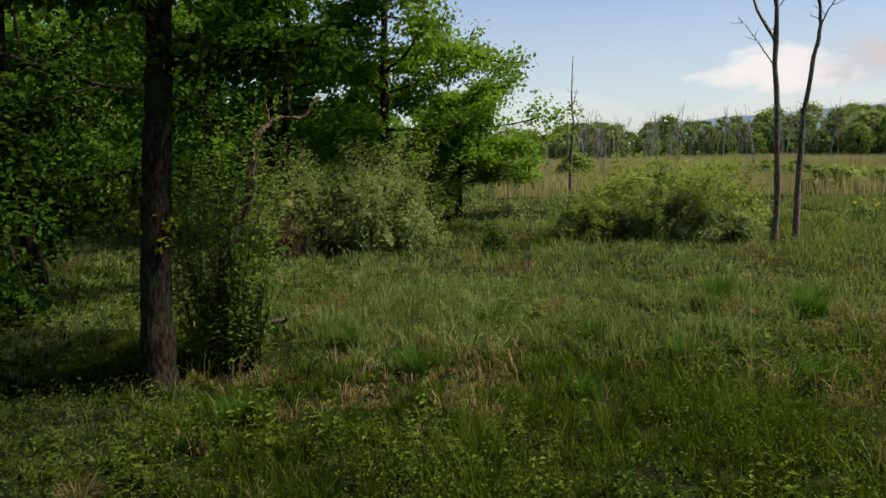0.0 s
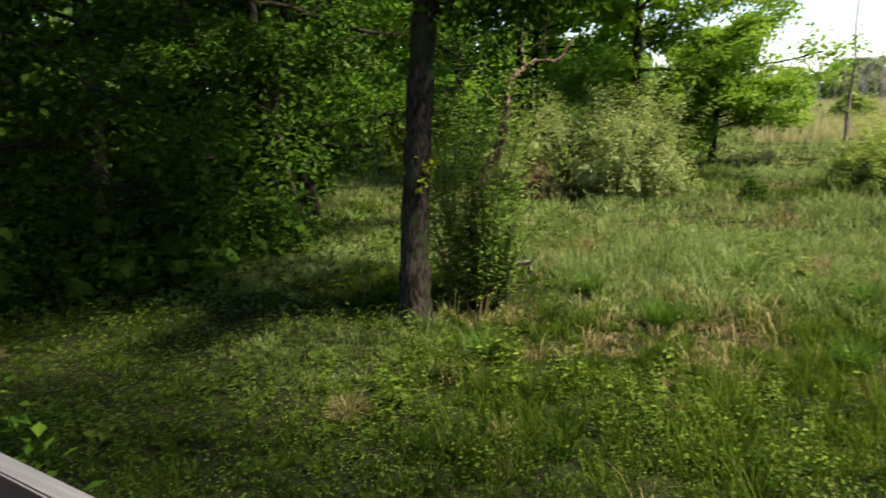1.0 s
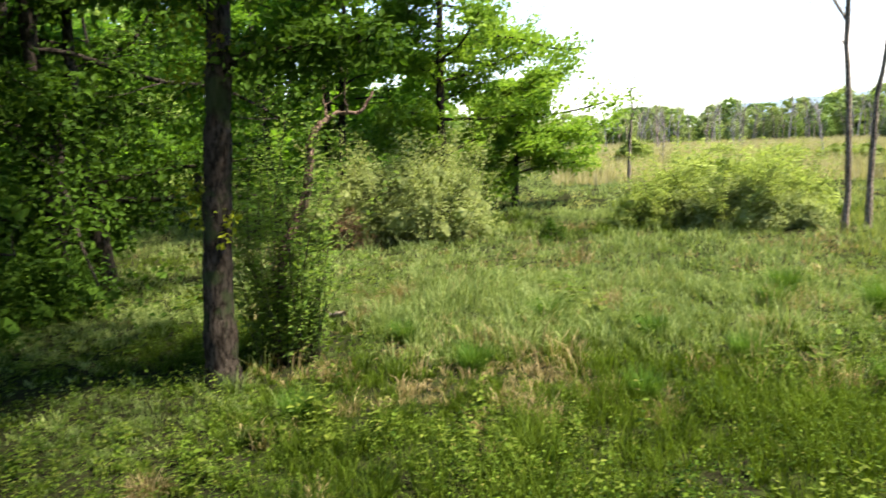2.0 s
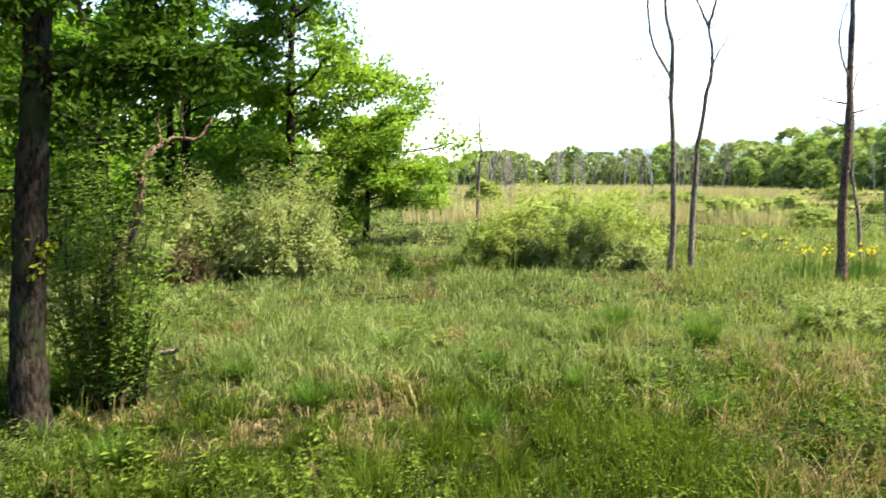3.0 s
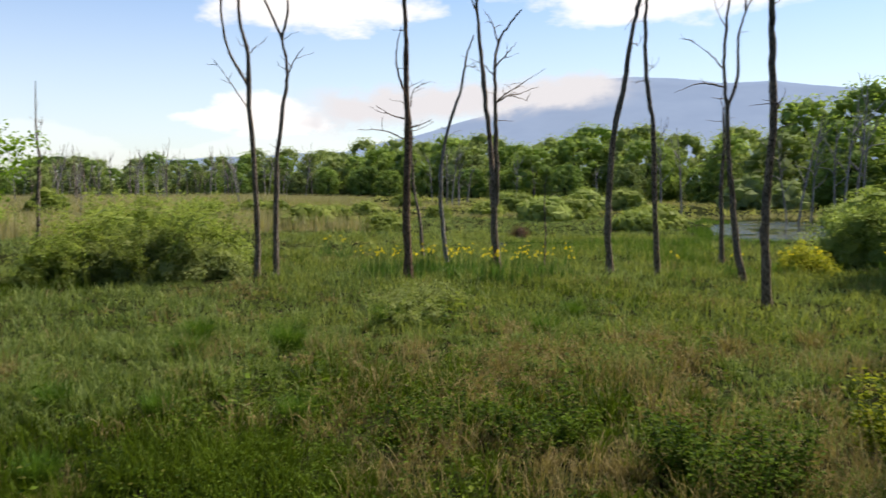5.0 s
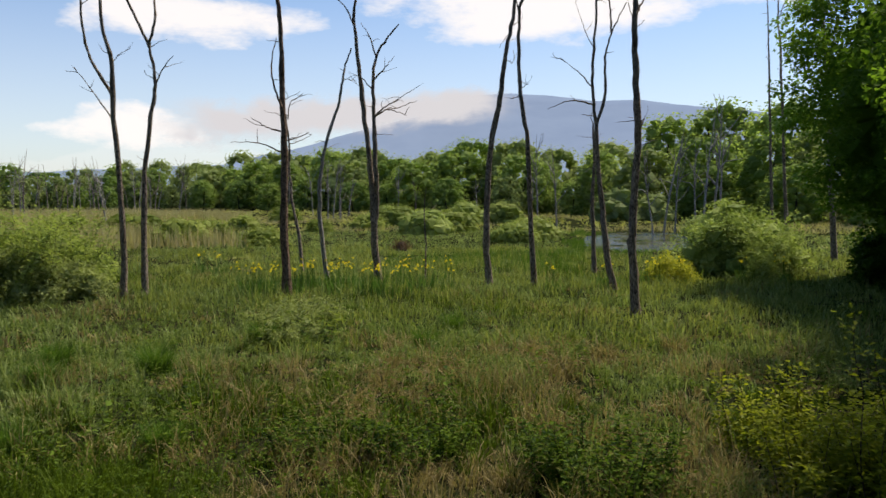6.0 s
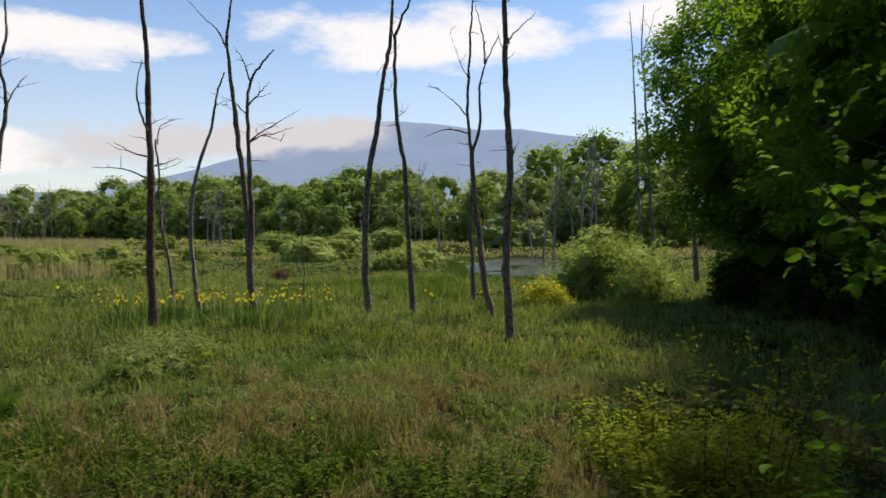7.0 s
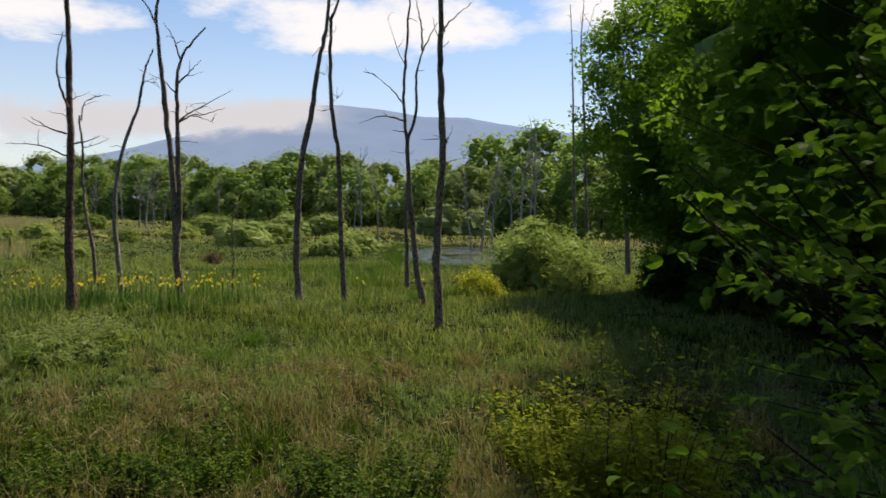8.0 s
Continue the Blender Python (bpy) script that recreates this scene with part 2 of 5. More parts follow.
PLANK, n = material("weathered_lit_top_plank")
place = n.add("ShaderNodeTexCoord").outputs["Object"]
grain = n.noise(n.scaled(place, 3.0, 70.0, 70.0), 1.0, 5.0, 0.6)
# Weathered grey top, red-brown sides; the top is paled further to read sunlit.
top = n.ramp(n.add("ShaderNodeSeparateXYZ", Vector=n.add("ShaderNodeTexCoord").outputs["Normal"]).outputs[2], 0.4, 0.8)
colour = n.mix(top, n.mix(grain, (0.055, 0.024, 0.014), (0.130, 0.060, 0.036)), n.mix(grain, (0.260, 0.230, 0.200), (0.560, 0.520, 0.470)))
shader = n.add("ShaderNodeBsdfPrincipled", Base_Color=colour, Roughness=0.85)
finish(n, shader, grain, 0.5, 0.004)

STONE, n = material("pale_stone")
place = n.add("ShaderNodeTexCoord").outputs["Object"]
grit = n.noise(place, 14.0, 5.0, 0.6)
shader = n.add("ShaderNodeBsdfPrincipled", Base_Color=n.mix(grit, (0.16, 0.15, 0.13), (0.42, 0.40, 0.36)), Roughness=0.9)
finish(n, shader, grit, 0.5, 0.01)

# ---- mesh helpers ----
RNG = np.random.default_rng(7)


def mesh_of(name, verts, faces, mat, smooth=False):
    verts, faces = np.asarray(verts, np.float32), np.asarray(faces, np.int32)
    me = bpy.data.meshes.new(name)
    k = faces.shape[1]
    me.vertices.add(len(verts))
    me.vertices.foreach_set("co", verts.ravel())
    me.loops.add(faces.size)
    me.loops.foreach_set("vertex_index", faces.ravel())
    me.polygons.add(len(faces))
    me.polygons.foreach_set("loop_start", np.arange(0, faces.size, k, dtype=np.int32))
    me.polygons.foreach_set("loop_total", np.full(len(faces), k, np.int32))
    me.polygons.foreach_set("use_smooth", np.full(len(faces), smooth, bool))
    me.materials.append(mat)
    me.update(calc_edges=True)
    return me


def part(name, geometry, mat, parent, label="", smooth=False):
    ob = new(name, mesh_of(name, *geometry, mat, smooth))
    ob.parent = parent
    return tagged(ob, label)


def thing(name, x, y, label, category, group="", kind="", z=None, turn=0.0):
    ob = new(name)
    ob.empty_display_size = 0.2
    ob.matrix_basis = pose(x, y, lie(x, y) if z is None else z, 0, 0, turn)
    return tagged(ob, label, category, group, kind)


def joined(pieces):
    verts, faces, at = [], [], 0
    for v, f in pieces:
        verts.append(v)
        faces.append(np.asarray(f) + at)
        at += len(v)
    return np.concatenate(verts), np.concatenate(faces)


def lumps(x, y, scale, seed):
    """Smooth value noise from 0 to 1 over the plane."""
    x, y = np.asarray(x, float) / scale + 31.7 * seed, np.asarray(y, float) / scale - 17.3 * seed
    i, j = np.floor(x), np.floor(y)
    fx, fy = x - i, y - j
    fx, fy = fx * fx * (3 - 2 * fx), fy * fy * (3 - 2 * fy)

    def corner(a, b):
        s = np.sin(a * 127.1 + b * 311.7 + seed * 74.7) * 43758.5453
        return s - np.floor(s)

    return (corner(i, j) * (1 - fx) + corner(i + 1, j) * fx) * (1 - fy) + (corner(i, j + 1) * (1 - fx) + corner(i + 1, j + 1) * fx) * fy


POND = (45.3, 25.6, 10.5, 3.2, radians(29.5))      # middle, half length, half width, turn
PUDDLE = (24.9, 25.8, 2.6, 1.1, radians(-40))


def in_pool(x, y, pool):
    cx, cy, a, b, turn = pool
    dx, dy = np.asarray(x) - cx, np.asarray(y) - cy
    u, v = dx * math.cos(turn) + dy * math.sin(turn), -dx * math.sin(turn) + dy * math.cos(turn)
    return (u / a) ** 2 + (v / b) ** 2 + 0.5 * (lumps(x, y, 4.0, 5) - 0.5)


def lie(x, y):
    """The height of the ground."""
    x, y = np.asarray(x, float), np.asarray(y, float)
    near = np.exp(-np.hypot(x, y) / 60.0)
    z = ((lumps(x, y, 6.0, 1) - 0.5) * 0.22 + (lumps(x, y, 1.6, 2) - 0.5) * 0.10) * near
    for pool in (POND, PUDDLE):
        z = z - 0.35 * np.clip(1.25 - in_pool(x, y, pool), 0, 0.6)
    return z if z.ndim else float(z)


def smooth_path(points, steps=4):
    """A Catmull-Rom line through the points."""
    p = np.asarray(points, float)
    p = np.concatenate([[2 * p[0] - p[1]], p, [2 * p[-1] - p[-2]]])
    rows = []
    for a, b, c, d in zip(p[:-3], p[1:-2], p[2:-1], p[3:]):
        for s in np.arange(steps) / steps:
            rows.append(0.5 * (2 * b + (c - a) * s + (2 * a - 5 * b + 4 * c - d) * s * s + (3 * b - a - 3 * c + d) * s**3))
    return np.array([*rows, p[-2]])


def tube(path, r0, r1, sides=7, knots=0.08, rng=RNG, flare=0.0):
    """A tapering, slightly knotted round limb along a path."""
    path = np.asarray(path, float)
    k = len(path)
    along = np.linspace(0, 1, k)
    radius = (r0 + (r1 - r0) * along) * (1 + knots * rng.standard_normal(k))
    if flare:
        radius *= 1 + flare * np.exp(-np.arange(k) * 1.1)
    way = np.gradient(path, axis=0)
    way /= np.linalg.norm(way, axis=1)[:, None] + 1e-9
    ref = np.array([1.0, 0.0, 0.0]) if abs(way[:, 0]).mean() < 0.7 else np.array([0.0, 1.0, 0.0])
    s = np.cross(way, ref)
    s /= np.linalg.norm(s, axis=1)[:, None] + 1e-9
    u = np.cross(way, s)
    turn = np.linspace(0, 2 * math.pi, sides, endpoint=False)
    bumps = 1 + 0.5 * knots * rng.standard_normal((k, sides))
    ring = path[:, None] + (radius[:, None] * bumps)[..., None] * (np.cos(turn)[None, :, None] * s[:, None] + np.sin(turn)[None, :, None] * u[:, None])
    verts = ring.reshape(-1, 3)
    i, j = np.meshgrid(np.arange(k - 1), np.arange(sides), indexing="ij")
    a, b = i * sides + j, i * sides + (j + 1) % sides
    faces = np.stack([a, b, b + sides, a + sides], -1).reshape(-1, 4)
    return verts, faces


def wander(rng, start, way, length, steps, lift=0.0, wild=0.25):
    """A crooked path from start; lift bends it up or down as it goes."""
    p, d, rows = np.array(start, float), np.array(way, float), [np.array(start, float)]
    d /= np.linalg.norm(d)
    for _ in range(steps):
        d = d + wild * rng.standard_normal(3) + (0, 0, lift)
        d /= np.linalg.norm(d)
        p = p + d * length / steps
        rows.append(p.copy())
    return np.array(rows)


def unit(v):
    return v / (np.linalg.norm(v, axis=-1, keepdims=True) + 1e-9)


def leaves(base, way, face, length, width, fold=0.12):
    """Folded pointed leaves, two triangles each. base, way and face: rows of vectors; length and width: numbers or columns."""
    base, way = np.asarray(base, float), unit(np.asarray(way, float))
    side = unit(np.cross(way, face))
    up = np.cross(side, way)
    length, width = np.broadcast_to(length, len(base))[:, None], np.broadcast_to(width, len(base))[:, None]
    mid = base + way * length * 0.48 + up * width * fold
    verts = np.stack([base, mid + side * width / 2, base + way * length - up * length * 0.08, mid - side * width / 2], 1).reshape(-1, 3)
    at = np.arange(len(base))[:, None] * 4
    return verts, np.concatenate([at + (0, 1, 2), at + (0, 2, 3)], 1).reshape(-1, 3)


def broad_leaves(base, way, face, length, width, fold=0.10):
    """Broad, toothed leaves of seven points each, for plants close by."""
    base, way = np.asarray(base, float), unit(np.asarray(way, float))
    side = unit(np.cross(way, face))
    up = np.cross(side, way)
    length, width = np.broadcast_to(length, len(base))[:, None], np.broadcast_to(width, len(base))[:, None]
    rows = []
    for along, across, rise in ((0, 0, 0), (0.12, 0.36, 0.6), (0.45, 0.52, 1.0), (0.75, 0.40, 0.5), (1.0, 0.0, -1.2), (0.75, -0.40, 0.5), (0.45, -0.52, 1.0), (0.12, -0.36, 0.6), (0.5, 0.0, 0.0)):
        rows.append(base + way * length * along + side * width * across + up * width * fold * rise)
    verts = np.stack(rows, 1).reshape(-1, 3)
    at = np.arange(len(base))[:, None] * 9
    fan = [at + (8, a, a + 1) for a in range(7)] + [at + (8, 7, 0)]
    return verts, np.concatenate(fan, 1).reshape(-1, 3)


def clumps_of(rng, centres, radii, count, length, width, flat=0.8, shell=0.55, droop=0.2, maker=leaves):
    """Leaves gathered round many small centres, thicker towards the outside of each."""
    centres, radii = np.asarray(centres, float), np.asarray(radii, float)
    share = radii**2 / (radii**2).sum()
    which = rng.choice(len(centres), count, p=share)
    out = unit(rng.standard_normal((count, 3)))
    far = radii[which][:, None] * (shell + (1.08 - shell) * rng.random((count, 1)) ** 0.7)
    base = centres[which] + out * far * (1, 1, flat)
    face = unit(0.5 * out + (0, 0, 0.7) + 0.45 * rng.standard_normal((count, 3)))
    way = unit(np.cross(face, rng.standard_normal((count, 3))) + 0.5 * out - (0, 0, droop))
    size = 0.65 + 0.7 * rng.random(count)
    return maker(base, way, face, length * size, width * size)


def cores(rng, centres, radii, scale=0.72, flat=0.85):
    """Rough leafy masses inside the clumps, so that no sky shows through their middles."""
    bm = bmesh.new()
    bmesh.ops.create_icosphere(bm, subdivisions=1, radius=1.08)
    unit_verts = np.array([v.co[:] for v in bm.verts])
    unit_faces = np.array([[v.index for v in f.verts] for f in bm.faces])
    bm.free()
    k, m = len(centres), len(unit_verts)
    bumpy = unit_verts[None] * (1 + 0.22 * rng.standard_normal((k, m, 1)))
    verts = np.asarray(centres)[:, None] + bumpy * (np.asarray(radii) * scale)[:, None, None] * (1, 1, flat)
    return verts.reshape(-1, 3), (unit_faces[None] + (np.arange(k) * m)[:, None, None]).reshape(-1, 3)


def blades(rng, x, y, z, tall, wide, bend, joints=2, turn=None):
    """Grass blades that taper to a tip and arch over, in one, two or three lengths."""
    k = len(x)
    turn = rng.random(k) * 2 * math.pi if turn is None else turn
    over = np.stack([np.cos(turn), np.sin(turn), 0 * turn], -1)
    spin = turn + math.pi / 2 + 0.8 * rng.standard_normal(k)
    side = np.stack([np.cos(spin), np.sin(spin), 0 * spin], -1) * np.broadcast_to(wide, k)[:, None] / 2
    at = np.stack([x, y, z], -1)
    arch = (bend * (0.35 + 1.15 * rng.random(k)))[:, None]
    step = tall[:, None] / joints
    rows = [at - side, at + side]
    for q in range(joints):
        angle = arch * ((q + 0.5) / joints) ** 1.2 if joints > 1 else arch * 0.5
        at = at + step * (over * np.sin(angle) + (0, 0, 1) * np.cos(angle))
        if q < joints - 1:
            slim = 1 - 0.8 * ((q + 1) / joints) ** 2
            rows += [at - side * slim, at + side * slim]
    verts = np.stack([*rows, at], 1).reshape(-1, 3)
    m = 2 * joints + 1
    base = np.arange(k)[:, None] * m
    faces = [base + f for q in range(joints - 1) for f in ((2 * q, 2 * q + 1, 2 * q + 3), (2 * q, 2 * q + 3, 2 * q + 2))] + [base + (m - 3, m - 2, m - 1)]
    return verts, np.concatenate(faces, 1).reshape(-1, 3)


def polar(az, dist):
    """The place at an azimuth in degrees (to the left from +y) and a distance."""
    a = radians(az)
    return -math.sin(a) * dist, math.cos(a) * dist


# ---- ground, water, distance ----
rings = np.concatenate([np.arange(0, 40, 0.8), np.arange(40, 110, 2.5), np.geomspace(112, 4200, 22)])
turns = np.linspace(0, 2 * math.pi, 181)[:-1]
gx, gy = (rings[:, None] * np.sin(turns)).ravel(), (rings[:, None] * np.cos(turns)).ravel()
i, j = np.meshgrid(np.arange(len(rings) - 1), np.arange(180), indexing="ij")
a, b = i * 180 + j, i * 180 + (j + 1) % 180
ground = new("ground", mesh_of("ground", np.stack([gx, gy, lie(gx, gy)], -1), np.stack([a, a + 180, b + 180, b], -1).reshape(-1, 4), SOIL, True))
tagged(ground, "damp marsh meadow soil under rough green grass", "ground", kind="structure")


def pool_sheet(name, pool, grow, label):
    cx, cy, half, wide, turn = pool
    k = 48
    angle = np.linspace(0, 2 * math.pi, k, endpoint=False)
    u, v = np.cos(angle) * half * grow, np.sin(angle) * wide * grow
    x, y = cx + u * math.cos(turn) - v * math.sin(turn), cy + u * math.sin(turn) + v * math.cos(turn)
    me = bpy.data.meshes.new(name)
    me.from_pydata([(px, py, -0.05) for px, py in zip(x, y)], [], [list(range(k))])
    me.materials.append(WATER)
    tagged(new(name, me), label, "water", kind="structure")


pool_sheet("water", POND, 1.15, "still shallow pond water reflecting pale sky")
pool_sheet("water", PUDDLE, 1.2, "small dark puddle in the marsh grass")


def mountain():
    """A long ridge that rises to a flat summit, far beyond the wood."""
    far = 3600.0
    az = np.linspace(-15, -115, 161)
    top = np.interp(-az, [15, 30, 36, 40, 45, 48.5, 51, 54.5, 57, 60.5, 63, 67, 80, 115], [1.0, 1.8, 3.2, 4.4, 5.6, 6.9, 7.1, 6.85, 6.4, 6.45, 6.0, 5.6, 3.6, 1.0])
    top = top + 0.35 + 0.10 * (lumps(az, az, 2.0, 9) - 0.5) + 0.05 * (lumps(az, az, 0.6, 4) - 0.5)
    rows = []
    for f, push in ((0.0, -900), (0.35, -650), (0.7, -300), (0.93, -60), (1.0, 0), (0.6, 500)):
        d = far + push
        z = np.tan(np.radians(top)) * far * f * (1 + (0.05 * (lumps(az * 1.0, az * 0 + f * 9, 3.0, 3) - 0.5) if f < 1 else 0)) - 5 * (f == 0)
        rows.append(np.stack([-np.sin(np.radians(az)) * d, np.cos(np.radians(az)) * d, z], -1))
    k = len(az)
    i, j = np.meshgrid(np.arange(5), np.arange(k - 1), indexing="ij")
    a = i * k + j
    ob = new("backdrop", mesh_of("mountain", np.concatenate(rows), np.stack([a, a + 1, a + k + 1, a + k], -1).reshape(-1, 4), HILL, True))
    tagged(ob, "wooded mountain ridge far behind the wood, blue haze painted in", "mountain", kind="structure")


mountain()


def cloud_sheet():
    """The bank of cloud that lies against the mountain's shoulder."""
    far, az = 2900.0, np.linspace(-24, -53.5, 41)
    lo, hi = np.interp(-az, [24, 53.5], [2.0, 5.2]), np.interp(-az, [24, 40, 53.5], [7.2, 8.0, 8.6])
    x, y = -np.sin(np.radians(az)) * far, np.cos(np.radians(az)) * far
    verts = np.concatenate([np.stack([x, y, 3 + far * np.tan(np.radians(e))], -1) for e in (lo, hi)])
    k = len(az)
    j = np.arange(k - 1)
    me = mesh_of("cloud_bank", verts, np.stack([j, j + 1, j + k + 1, j + k], -1), MIST)
    layer = me.uv_layers.new(name="UVMap")
    u = np.tile(np.linspace(0, 1, k), 2)
    v = np.repeat([0.0, 1.0], k)
    loops = np.empty(len(me.loops), np.int32)
    me.loops.foreach_get("vertex_index", loops)
    layer.data.foreach_set("uv", np.stack([u[loops], v[loops]], -1).astype(np.float32).ravel())
    tagged(new("backdrop", me), "white low cloud lying against the mountain shoulder", "cloud", kind="structure")


cloud_sheet()

# ---- far wood: trees of five growths, copied ----


def far_tree(seed, tall, wide, mat, label):
    rng = np.random.default_rng(seed)
    tree = thing("tree", 0, 0, label, "tree", "trees of the far wood", z=0.0)
    part("trunk", tube(wander(rng, (0, 0, -0.2), (0, 0, 1), tall * 0.75, 7, 0, 0.06), tall * 0.022, tall * 0.006, 6), DARK_BARK, tree, smooth=True)
    k = 84
    h = (np.arange(k) + 0.5) / k
    turn = np.arange(k) * 2.39996 + rng.normal(0, 0.25, k)
    reach = wide * np.sqrt(np.clip(1 - ((h - 0.40) / 0.62) ** 2, 0.05, 1)) * rng.uniform(0.66, 0.92, k)
    centres = np.stack([np.cos(turn) * reach, np.sin(turn) * reach, tall * (0.04 + 0.86 * h) + rng.normal(0, 0.02 * tall, k)], -1)
    radii = wide * rng.uniform(0.17, 0.29, k)
    part("crown", joined([cores(rng, centres * (0.84, 0.84, 0.97), radii, 0.56, 1.0), clumps_of(rng, centres, radii, 3000, tall * 0.025, tall * 0.018, 0.9, 0.74)]), mat, tree)
    return tree


FAR_KINDS = [
    far_tree(11, 11.0, 4.6, FAR_LEAF, "tall broadleaf tree with a full green crown"),
    far_tree(12, 11.5, 4.0, FAR_LEAF, "slender broadleaf tree with a deep green crown"),
    far_tree(13, 10.5, 4.8, FAR_PALE, "broad tree with pale grey-green spring leaves"),
    far_tree(14, 11.0, 3.0, FAR_PALE, "narrow tree with thin pale leaves"),
    far_tree(15, 10.5, 5.0, FAR_DEEP, "dark green round-crowned tree at the wood's edge"),
]


def far_wood():
    rng = np.random.default_rng(21)
    spots = []
    for row, (push, lift) in enumerate(((0, 0.88), (12, 1.06), (-6, 0.55))):
        az = 60.0
        while az > -92:
            spots.append((az + rng.normal(0, 0.4), push + rng.normal(0, 2.0), lift))
            dist = np.interp(-az, [-86, -20, -10, 0, 8, 25, 45, 60, 75, 98], [58, 62, 90, 150, 165, 165, 118, 100, 85, 70])
            az -= math.degrees(np.interp(-az, [-20, 5, 30, 45], [8.5, 4.4, 4.8, 6.2]) / (dist + push)) * (0.85 + 0.4 * rng.random()) * (1.0 + 0.12 * row)
    used = set()
    for az, push, lift in spots:
        dist = np.interp(-az, [-86, -20, -10, 0, 8, 25, 45, 60, 75, 98], [58, 62, 90, 150, 165, 165, 118, 100, 85, 70]) + push
        top = np.interp(-az, [-86, -20, -10, 0, 8, 11, 18, 26, 33, 38, 42, 45, 48.5, 52, 55, 60, 63, 66, 70, 98], [13, 9, 4, 1.5, 1.2, 1.6, 1.4, 2.1, 2.7, 3.4, 2.9, 3.5, 4.0, 4.0, 2.9, 3.7, 5.2, 5.6, 5.2, 5.4])
        tall = (3.0 + dist * math.tan(radians(top))) * lift * rng.uniform(0.95, 1.16)
        x, y = polar(az, dist)
        kind = int(rng.choice(5, p=(0.16, 0.12, 0.36, 0.28, 0.08) if 0 > az > -32 else (0.42, 0.26, 0.14, 0.08, 0.10)))
        m = pose(x, y, 0, 0, 0, rng.uniform(0, 360))
        size = tall / 11.0
        if kind not in used:
            tree = FAR_KINDS[kind]
            used.add(kind)
        else:
            tree = copy_thing(FAR_KINDS[kind], m)
        tree.matrix_basis = m @ Matrix.Diagonal((size * rng.uniform(1.05, 1.4), size * rng.uniform(1.05, 1.4), size, 1))


far_wood()


# ---- dead trees ----
def dead_tree(x, y, stems, mat=None, label="", group="dead trees standing in the marsh", seed=0, extra=10):
    """A bare standing dead tree. stems: thickness at foot and tip, and the line as (sideways, height); the first is the trunk."""
    rng = np.random.default_rng(int(abs(x) * 100 + abs(y) * 10) + seed)
    tree = thing("dead_tree", x, y, label or "bare grey dead tree with broken crooked limbs", "dead tree", group)
    far = math.hypot(x, y)
    side = np.array([y / far, -x / far, 0.0])
    into = np.array([x / far, y / far, 0.0])
    ends = []
    for k, (r0, r1, line) in enumerate(stems):
        line = np.array(line)
        depth = np.cumsum(rng.normal(0, 0.06 if k == 0 else 0.14, len(line)))
        depth -= depth[0]
        path = smooth_path(line[:, :1] * side + line[:, 1:] * (0, 0, 1) + depth[:, None] * into, 5)
        path[1:] += rng.normal(0, 0.012, (len(path) - 1, 3))
        part("trunk" if k == 0 else "limb", tube(path, r0 * 0.74, r1 * 0.74, 9 if k == 0 else 6, 0.055, rng, 0.35 if k == 0 else 0.0), mat or GREY_BARK, tree, smooth=True)
        ends.append((path, r0))
    for _ in range(extra):
        path, r0 = ends[int(rng.integers(len(ends)))]
        at = path[int(rng.integers(len(path) // 3, len(path)))]
        if at[2] < 2.2:
            continue
        turn = rng.uniform(0, 2 * math.pi)
        twig = wander(rng, at, (math.cos(turn), math.sin(turn), rng.uniform(0.1, 0.9)), rng.uniform(0.2, 0.7), 5, 0.03, 0.28)
        part("twig", tube(twig, min(0.013, r0 * 0.4), 0.004, 5, 0.1, rng), mat or GREY_BARK, tree, smooth=True)
    return tree


dead_tree(9.92, 22.45, [
    (0.13, 0.03, [(0.0, -0.1), (0.02, 2.16), (-0.12, 5.71), (-0.12, 6.72), (-0.34, 7.71), (-0.38, 9.23), (-0.42, 10.73)]),
    (0.06, 0.02, [(-0.12, 5.71), (-0.73, 6.96), (-0.87, 8.2), (-0.8, 9.25), (-0.69, 10.75)]),
    (0.03, 0.01, [(-0.15, 5.07), (-0.63, 5.85), (-1.11, 6.57)]),
    (0.02, 0.008, [(-0.12, 6.72), (0.1, 6.97), (0.4, 7.22)]),
])
dead_tree(10.31, 21.96, [
    (0.13, 0.05, [(0.0, -0.1), (0.04, 1.74), (0.12, 3.58), (0.31, 5.2), (0.45, 6.1), (0.33, 7.16)]),
    (0.06, 0.02, [(0.33, 7.16), (-0.07, 8.09), (-0.54, 9.14), (-1.16, 10.51)]),
    (0.06, 0.02, [(0.33, 7.16), (0.49, 8.06), (0.51, 9.08), (0.53, 10.58)]),
    (0.035, 0.01, [(0.43, 6.05), (0.66, 6.52), (0.96, 6.97)]),
])
dead_tree(13.16, 18.92, [
    (0.17, 0.06, [(0.0, -0.1), (-0.04, 2.05), (0.0, 4.16), (-0.03, 5.41), (-0.05, 7.28), (-0.13, 8.52), (-0.22, 10.02)]),
    (0.05, 0.015, [(-0.06, 5.42), (-0.27, 6.06), (-0.33, 6.68), (-0.2, 7.4)]),
    (0.035, 0.01, [(-0.11, 4.74), (-0.38, 4.81), (-0.63, 4.92), (-0.93, 5.12)]),
    (0.03, 0.008, [(-0.1, 4.16), (-0.61, 4.36), (-0.93, 4.4), (-1.47, 4.38)]),
    (0.03, 0.01, [(0.04, 4.47), (0.38, 4.56), (0.68, 4.7)]),
    (0.02, 0.008, [(0.01, 5.63), (0.27, 5.74)]),
], BROWN_BARK, "tall dead tree with red-brown peeling bark")
